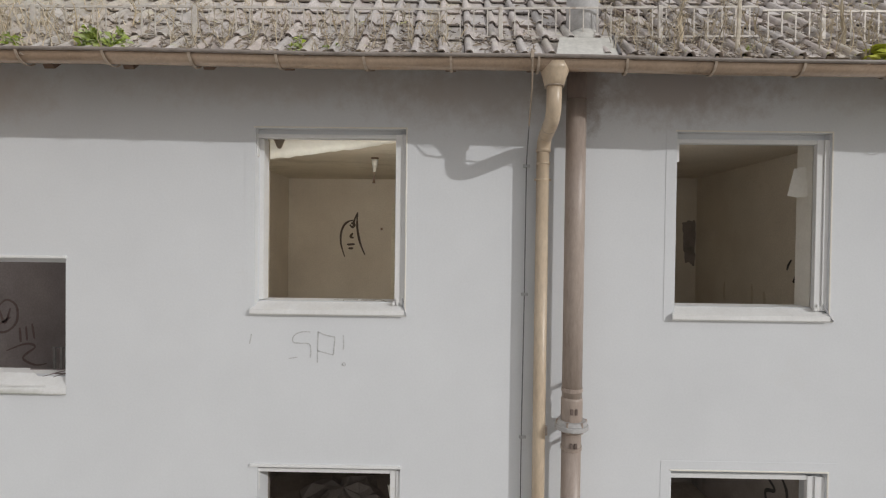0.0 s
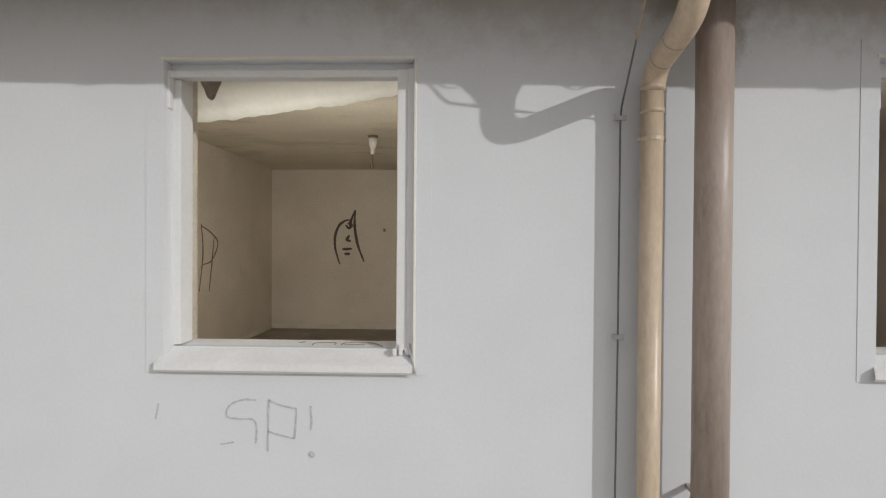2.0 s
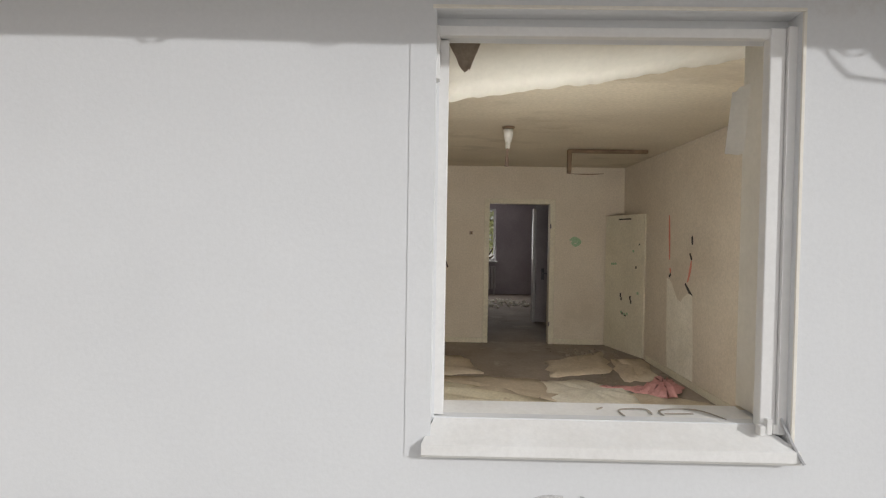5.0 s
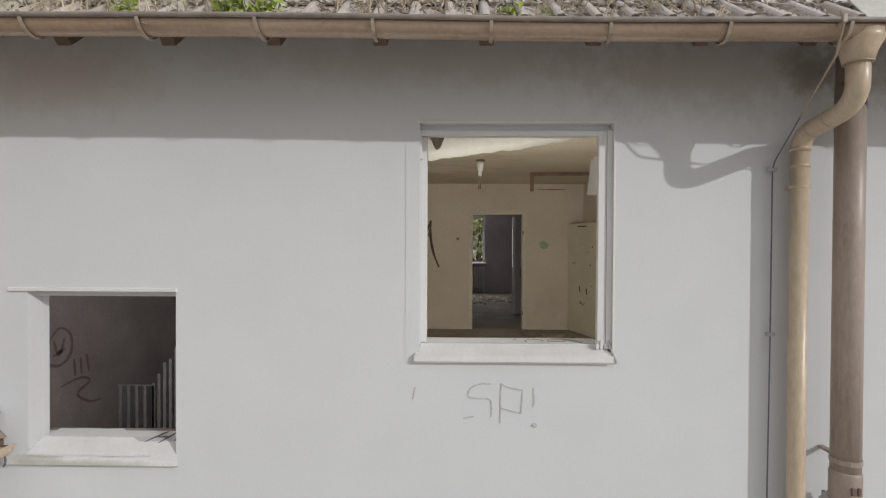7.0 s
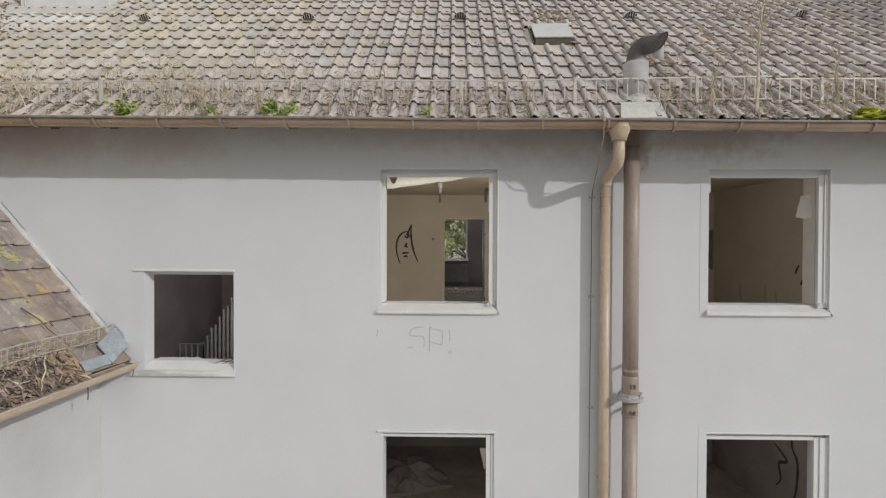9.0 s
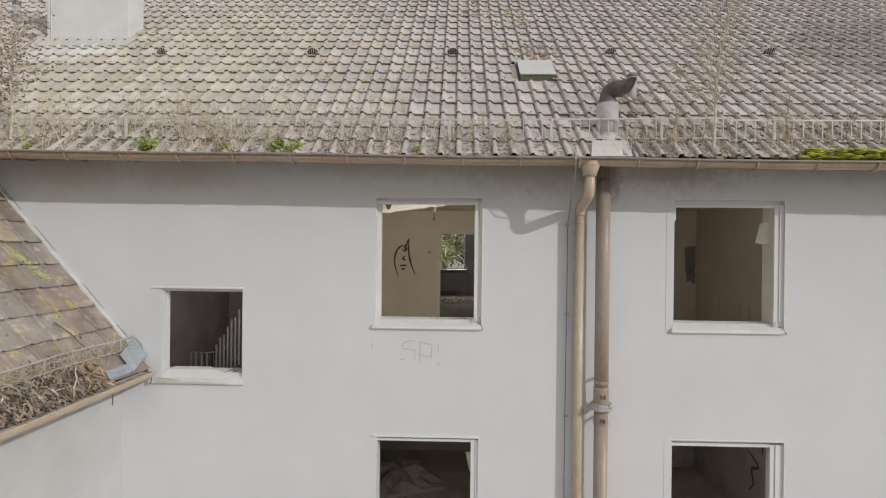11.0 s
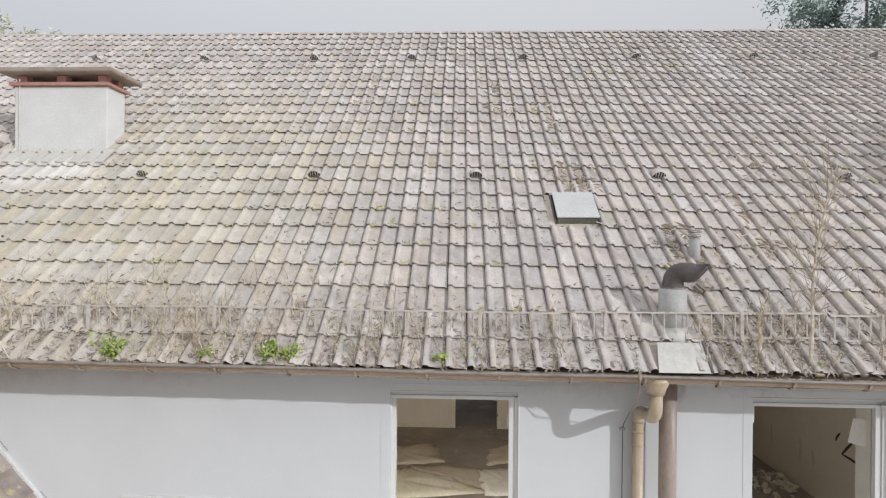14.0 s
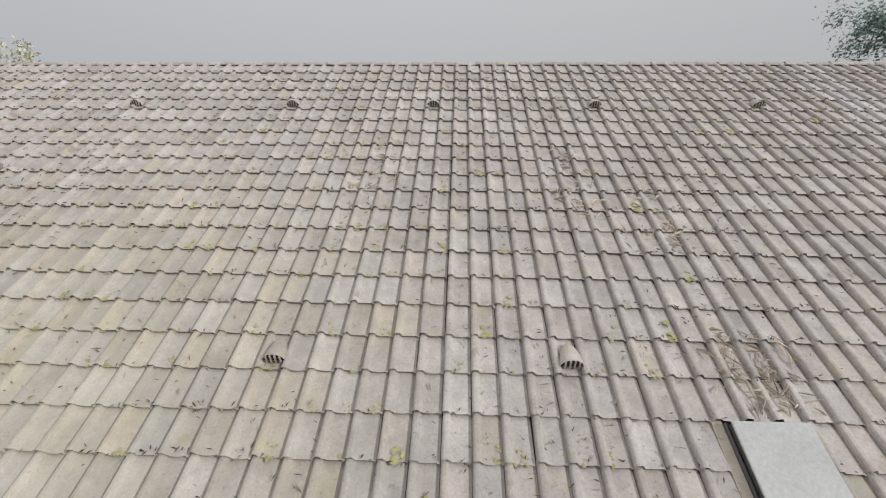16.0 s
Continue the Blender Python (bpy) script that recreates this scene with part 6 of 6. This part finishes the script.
def heap(n, y0, y1, spread, up):
    """Places on the wing's lower tiles, thick below the snow guard and thinning towards the wall and up the slope."""
    out = []
    while len(out) < n:
        y, q = -rnd.uniform(y0, y1), abs(rnd.gauss(0, spread))
        if rnd.random() < min(1.0, max(0.05, (-y - 0.35) * 1.1)) * (1.0 if q < 0.36 else 0.3) and not (-0.70 < y and q < 0.4):
            out.append(WING @ Matrix.Translation((y, q, 0.03 + rnd.uniform(0, up))))
    return out


chips("bark_litter", "curled tan bark chips heaped on mossy tiles", heap(900, 0.3, 3.6, 0.22, 0.035), 0.09, M_BARKFLAKE, 3)
flakes("rotten_litter", "dark rotten leaves heaped behind the gutter", heap(900, 0.3, 3.6, 0.22, 0.02), 0.05, M_CRUMB, 7, (0.1, 0.4), 0.3)
flakes("straw_litter", "pale straw and bark strips on the mossy tiles", heap(90, 0.5, 3.6, 0.22, 0.05), 0.12, M_STRAW, 6, (0.04, 0.09), 0.15)
spots = [Matrix.Translation((rnd.uniform(RX0 + 3, RX1 - 3), G_Y + rnd.uniform(-0.06, 0.06), G_Z - 0.015)) for _ in range(900)]
flakes("gutter_litter", "dead leaves lying in the gutter", spots, 0.05, M_LITTER, 4)
items = []
for _ in range(620):
    y = -0.10 - 2.9 * rnd.random()
    root = sgw(y, rnd.uniform(-0.02, 0.1))
    d = Vector((rnd.uniform(-0.2, 0.25), rnd.uniform(-1, 1), rnd.uniform(-0.3, 0.22))).normalized()
    l = rnd.uniform(0.10, 0.22)
    items.append(([root, root + d * l * 0.45 + Vector((0, 0, rnd.uniform(-0.02, 0.03))), root + d * l], rnd.uniform(0.0015, 0.004)))
tagged(new("dead_stems", strips(items, "dead_stems", M_DRY)), "dead stems woven through the snow guard", "dead stems", kind="stuff")
for a, b, mat, words in (((-1.15, 0.10), (-0.95, 0.32), M_DRY, "pale"), ((-0.784, 0.87), (-0.672, 0.452), M_RAFTER, "dark brown")):
    p, q = WING @ Vector((*a, 0.062)), WING @ Vector((*b, 0.075))
    thing("dead_stick", f"thin {words} dead stick lying on mossy tiles", "stick", T([p, p.lerp(q, 0.4) + Vector((0.012, 0.015, 0.004)), p.lerp(q, 0.7), q], [0.0075, 0.007, 0.006, 0.004], n=6), mat)


def weed(name, label, at, size, n, seed, mat=M_LEAF):
    rnd = random.Random(seed)
    w = thing(name, label, "plant")
    items = [(stem(rnd, Vector(at) + Vector((rnd.uniform(-0.3, 0.3), rnd.uniform(-0.1, 0.1), 0)) * size, size * rnd.uniform(0.5, 1.0)), 0.003) for _ in range(max(3, n // 8))]
    o = new("stems", strips(items, "stems", mat))
    o.parent = w
    vs, fs = [], []
    for _ in range(n):
        pts, _r = items[rnd.randrange(len(items))]
        p = pts[rnd.randrange(1, len(pts))]
        d = Vector((rnd.uniform(-1, 1), rnd.uniform(-1, 1), rnd.uniform(-0.1, 0.9))).normalized()
        side = d.orthogonal().normalized()
        side = side * math.cos(_ * 1.3) + d.cross(side) * math.sin(_ * 1.3)
        l, wd = size * rnd.uniform(0.22, 0.45), size * rnd.uniform(0.05, 0.11)
        b = len(vs)
        mid = p + d * l * 0.5 + Vector((0, 0, 0.04 * size))
        vs += [tuple(v) for v in (p, mid + side * wd, p + d * l - Vector((0, 0, 0.06 * size)), mid - side * wd, mid + Vector((0, 0, 0.03 * size)))]
        fs += [(b, b + 1, b + 4), (b + 1, b + 2, b + 4), (b + 2, b + 3, b + 4), (b + 3, b, b + 4)]
    me = bpy.data.meshes.new("leaves")
    me.from_pydata(vs, [], fs)
    me.materials.append(mat)
    o = new("leaves", me)
    o.parent = w
    return w


for i, (x, s, n) in enumerate(((-5.28, 0.16, 60), (-4.0, 0.24, 110), (-3.95, 0.17, 50), (-3.14, 0.15, 45), (-2.55, 0.20, 130), (-2.38, 0.17, 90), (-1.04, 0.15, 60), (-0.78, 0.10, 40), (2.13, 0.10, 35), (0.62, 0.08, 25))):
    weed("weed", "small fresh green weed rooted in the gutter", (x, -0.53, 6.17), s, n, 60 + i)

# moss cushions
def moss(name, label, places, seed, mat=M_MOSS):
    rnd = random.Random(seed)
    bm = bmesh.new()
    for m, r in places:
        made = bmesh.ops.create_icosphere(bm, subdivisions=1, radius=r, matrix=m @ Matrix.Diagonal((rnd.uniform(0.8, 1.4), rnd.uniform(0.8, 1.5), rnd.uniform(0.2, 0.32), 1)))
        for v in made["verts"]:
            v.co += noise.noise_vector(v.co * 25) * r * 0.4
    return tagged(thing(name, label, "moss", bm, mat), kind="stuff")


rnd = random.Random(71)
moss("moss", "bright yellow green moss bank on the gutter", [(Matrix.Translation((2.98 + 2.1 * rnd.random() ** 0.9, -0.57 + rnd.uniform(-0.07, 0.14), 6.18 + rnd.uniform(-0.03, 0.08))), rnd.uniform(0.03, 0.065)) for _ in range(620)], 1, M_MOSSBANK)
pts = []
for _ in range(620):
    x, s = rnd.uniform(-7, 5), rnd.uniform(0.5, 8.2)
    if noise.noise(Vector((x * 0.35, s * 0.35, 9))) + (0.22 if x < -1 else -0.05) < 0.02:
        continue
    c = math.floor((x - X_REF) / TW) * TW + X_REF + rnd.uniform(0.05, 0.16)
    row = math.floor(s / TL) * TL + 0.02
    big = 2.0 if rnd.random() < 0.14 else 1.0
    for _ in range(rnd.randrange(2, 12)):
        pts.append((ROOF @ Matrix.Translation((c + rnd.gauss(0, 0.022), row + abs(rnd.gauss(0, 0.05)) - 0.005, 0.028)), big * rnd.uniform(0.004, 0.013)))
moss("moss", "small moss cushions on the lower tile edges", pts, 2)
pts = [(WING @ Matrix.Translation((-rnd.uniform(0.5, 3.0), rnd.uniform(0.3, 2.9), 0.026)), rnd.uniform(0.006, 0.018)) for _ in range(200)]
moss("moss", "olive moss cushions on brown tiles", pts, 3, M_OLIVE)


pts = []
for _ in range(330):
    f = rnd.random()
    ly, s = -0.36 - 0.22 * f + rnd.gauss(0, 0.035), 1.45 + 0.55 * f + rnd.gauss(0, 0.03)
    lift = 0.036 - 0.029 * (((s - 0.03) % FL) / (FL * 1.1))
    pts.append((WING @ Matrix.Translation((ly, s, lift)), rnd.uniform(0.006, 0.016)))
moss("lichen", "bright yellow lichen streak down the tiles", pts, 8, M_LICHEN)


def sapling(name, label, root, tall, lean, seed, twigs, mat, leaves=0):
    rnd = random.Random(seed)
    s = thing(name, label, "sapling")
    root = Vector(root)
    trunk = [root + Vector((lean * f * f + 0.015 * math.sin(f * 9), 0.05 * f, tall * f)) for f in (0, 0.2, 0.4, 0.6, 0.8, 1.0)]
    part("trunk", T(trunk, [0.016, 0.014, 0.011, 0.008, 0.005, 0.003], n=6), mat, s)
    items = []
    for _ in range(twigs):
        f = rnd.uniform(0.3, 1.0)
        i = min(4, int(f * 5))
        p = trunk[i].lerp(trunk[i + 1], f * 5 - i)
        d = Vector((rnd.uniform(-1, 1), rnd.uniform(-0.7, 0.7), rnd.uniform(0.3, 1.2))).normalized()
        l = tall * rnd.uniform(0.12, 0.34)
        b = [p, p + d * l * 0.5, p + d * l + Vector((0, 0, 0.05))]
        items.append((b, 0.0038))
        for _ in range(5):
            q = b[1].lerp(b[2], rnd.random())
            e = (d + Vector((rnd.uniform(-1, 1), rnd.uniform(-1, 1), rnd.uniform(-0.4, 0.8)))).normalized()
            items.append(([q, q + e * l * 0.22], 0.0022))
    o = new("branching", strips(items, "branching", mat))
    o.parent = s
    if leaves:
        vs, fs = [], []
        for _ in range(leaves):
            b, _r = items[rnd.randrange(len(items))]
            p = b[-1] + Vector((rnd.gauss(0, 0.05), rnd.gauss(0, 0.05), rnd.gauss(0, 0.05)))
            u = Vector((rnd.uniform(-1, 1), rnd.uniform(-1, 1), rnd.uniform(-1, 0.4))).normalized()
            v, l, k = u.orthogonal().normalized(), rnd.uniform(0.015, 0.042), len(vs)
            vs += [tuple(p), tuple(p + u * l * 0.5 + v * l * 0.3), tuple(p + u * l), tuple(p + u * l * 0.5 - v * l * 0.3)]
            fs += [(k, k + 1, k + 2), (k, k + 2, k + 3)]
        me = bpy.data.meshes.new("dry_leaves")
        me.from_pydata(vs, [], fs)
        me.materials.append(M_BARKFLAKE)
        o = new("dry_leaves", me)
        o.parent = s
    return s


sapling("sapling", "thin leafless sapling rooted in the gutter", (2.10, -0.52, 6.17), 1.75, 0.20, 3, 75, M_DRY)
sapling("dry_shrub", "dry brown shrub growing from the eaves", (-5.62, -0.42, 6.36), 1.25, -0.05, 4, 75, M_STRAW, 800)
sapling("dry_shrub", "dry brown shrub growing from the eaves", (-5.85, -0.40, 6.36), 0.8, -0.10, 5, 55, M_STRAW, 600)
sapling("dry_shrub", "low dry shrub behind the snow guard", (1.75, -0.40, 6.34), 0.45, 0.08, 6, 22, M_DRY)
sapling("dry_shrub", "low dry shrub behind the snow guard", (2.95, -0.40, 6.34), 0.55, 0.05, 7, 26, M_DRY)


# ---- trees ----
def tree(label, x, y, tall, crown_r, crown_z, mat, seed, n=5200, leaf=0.17):
    rnd = random.Random(seed)
    t = thing("tree", label, "tree", at=pose(x, y, 0))
    spine = [Vector((0.25 * math.sin(f * 4 + seed), 0.2 * math.sin(f * 3), tall * 0.93 * f)) for f in (0, 0.1, 0.25, 0.4, 0.55, 0.7, 0.85, 1.0)]
    bm = tube(bmesh.new(), spine, [0.26, 0.22, 0.19, 0.16, 0.12, 0.09, 0.06, 0.02], n=9)
    limbs = []
    for k in range(26):
        f = rnd.uniform(0.35, 0.95)
        i = min(6, int(f * 7))
        p = spine[i].lerp(spine[i + 1], 0.5)
        a = rnd.uniform(0, 6.28)
        l = crown_r * rnd.uniform(0.5, 1.0) * (1.15 - 0.5 * f)
        q = p + Vector((math.cos(a) * l * 0.55, math.sin(a) * l * 0.55, l * 0.35))
        e = p + Vector((math.cos(a) * l, math.sin(a) * l, l * rnd.uniform(0.3, 0.7)))
        tube(bm, [p, q, e], [0.07, 0.04, 0.012], n=6)
        limbs += [q.lerp(e, s) for s in (0.2, 0.6, 1.0)]
    part("trunk", bm, M_BARK, t, "rough brown trunk and limbs")
    clumps = []
    limbs += [spine[i].lerp(spine[i + 1], f) for i in range(3, 7) for f in (0.2, 0.7)]
    for p in limbs:
        for _ in range(3):
            clumps.append((p + Vector((rnd.gauss(0, 0.5), rnd.gauss(0, 0.5), rnd.gauss(0, 0.4))), rnd.uniform(0.35, 0.85)))
    clumps = [c for c in clumps if c[0].z > crown_z - crown_r * 1.2]
    vs, fs = [], []
    for _ in range(n):
        c, r = clumps[rnd.randrange(len(clumps))]
        p = c + Vector((rnd.gauss(0, 0.45), rnd.gauss(0, 0.45), rnd.gauss(0, 0.35))) * r
        u = Vector((rnd.uniform(-1, 1), rnd.uniform(-1, 1), rnd.uniform(-1, 1))).normalized()
        v = u.orthogonal().normalized()
        l = leaf * rnd.uniform(0.5, 1.2)
        b = len(vs)
        vs += [tuple(p - u * l * 0.5), tuple(p + v * l * 0.28), tuple(p + u * l * 0.5), tuple(p - v * l * 0.28)]
        fs += [(b, b + 1, b + 2), (b, b + 2, b + 3)]
    me = bpy.data.meshes.new("crown")
    me.from_pydata(vs, [], fs)
    me.materials.append(mat)
    o = new("crown", me)
    o.parent = t
    return t


tree("tall tree with dark bluish green leafy crown", 17.6, 18.0, 22.5, 5.6, 15.5, M_FARLEAF, 1, 27000, 0.21)
tree("tall leafy tree behind the house", -25.0, 21.0, 19.9, 4.0, 15.0, M_PALESTRAWLEAF, 2, 5200, 0.25)
for i, (x, y, h, r) in enumerate(((-3.6, 27.5, 11, 3.6), (0.6, 28.5, 12, 3.8), (-8.5, 29, 12, 4), (5.5, 29, 12, 4), (-1.6, 33, 13, 4.5), (3.6, 34, 13, 4.5))):
    tree("leafy green tree behind the rear window", x, y, h, r, h * 0.5, M_PALELEAF, 10 + i, 6000, 0.3)
tree("leafy tree standing before the house front", 23.95, -11.5, 19.1, 2.2, 17.2, M_TREELEAF, 30, 42000, 0.5)

# ---- tiles as single pieces, the nearest first ----
for me, m in near_tiles:
    t = new("roof_tile", me)
    t.parent = roof
    t.matrix_basis = m
for k, (me, m) in enumerate(wing_near):
    t = new("roof_tile", me)
    t.parent = wing
    if k in GINGER:
        t.material_slots[0].link = "OBJECT"
        t.material_slots[0].material = M_GINGERTILE
    t.matrix_basis = m
rnd = random.Random(12)
back = [(TILES[rnd.randrange(5)], tile_place(BACK, c, r, 0, rnd)) for r in range(ROWS_N) for c in range(-58, 62)]
for owner, some, mat in ((roof, rest, M_TILE), (roof, back, M_TILE), (wing, wing_rest, M_WINGTILE)):
    o = new("tile_field", many(some, "tile_field", mat))
    o.parent = owner
    tagged(o, "rows of weathered roof tiles", kind="stuff")
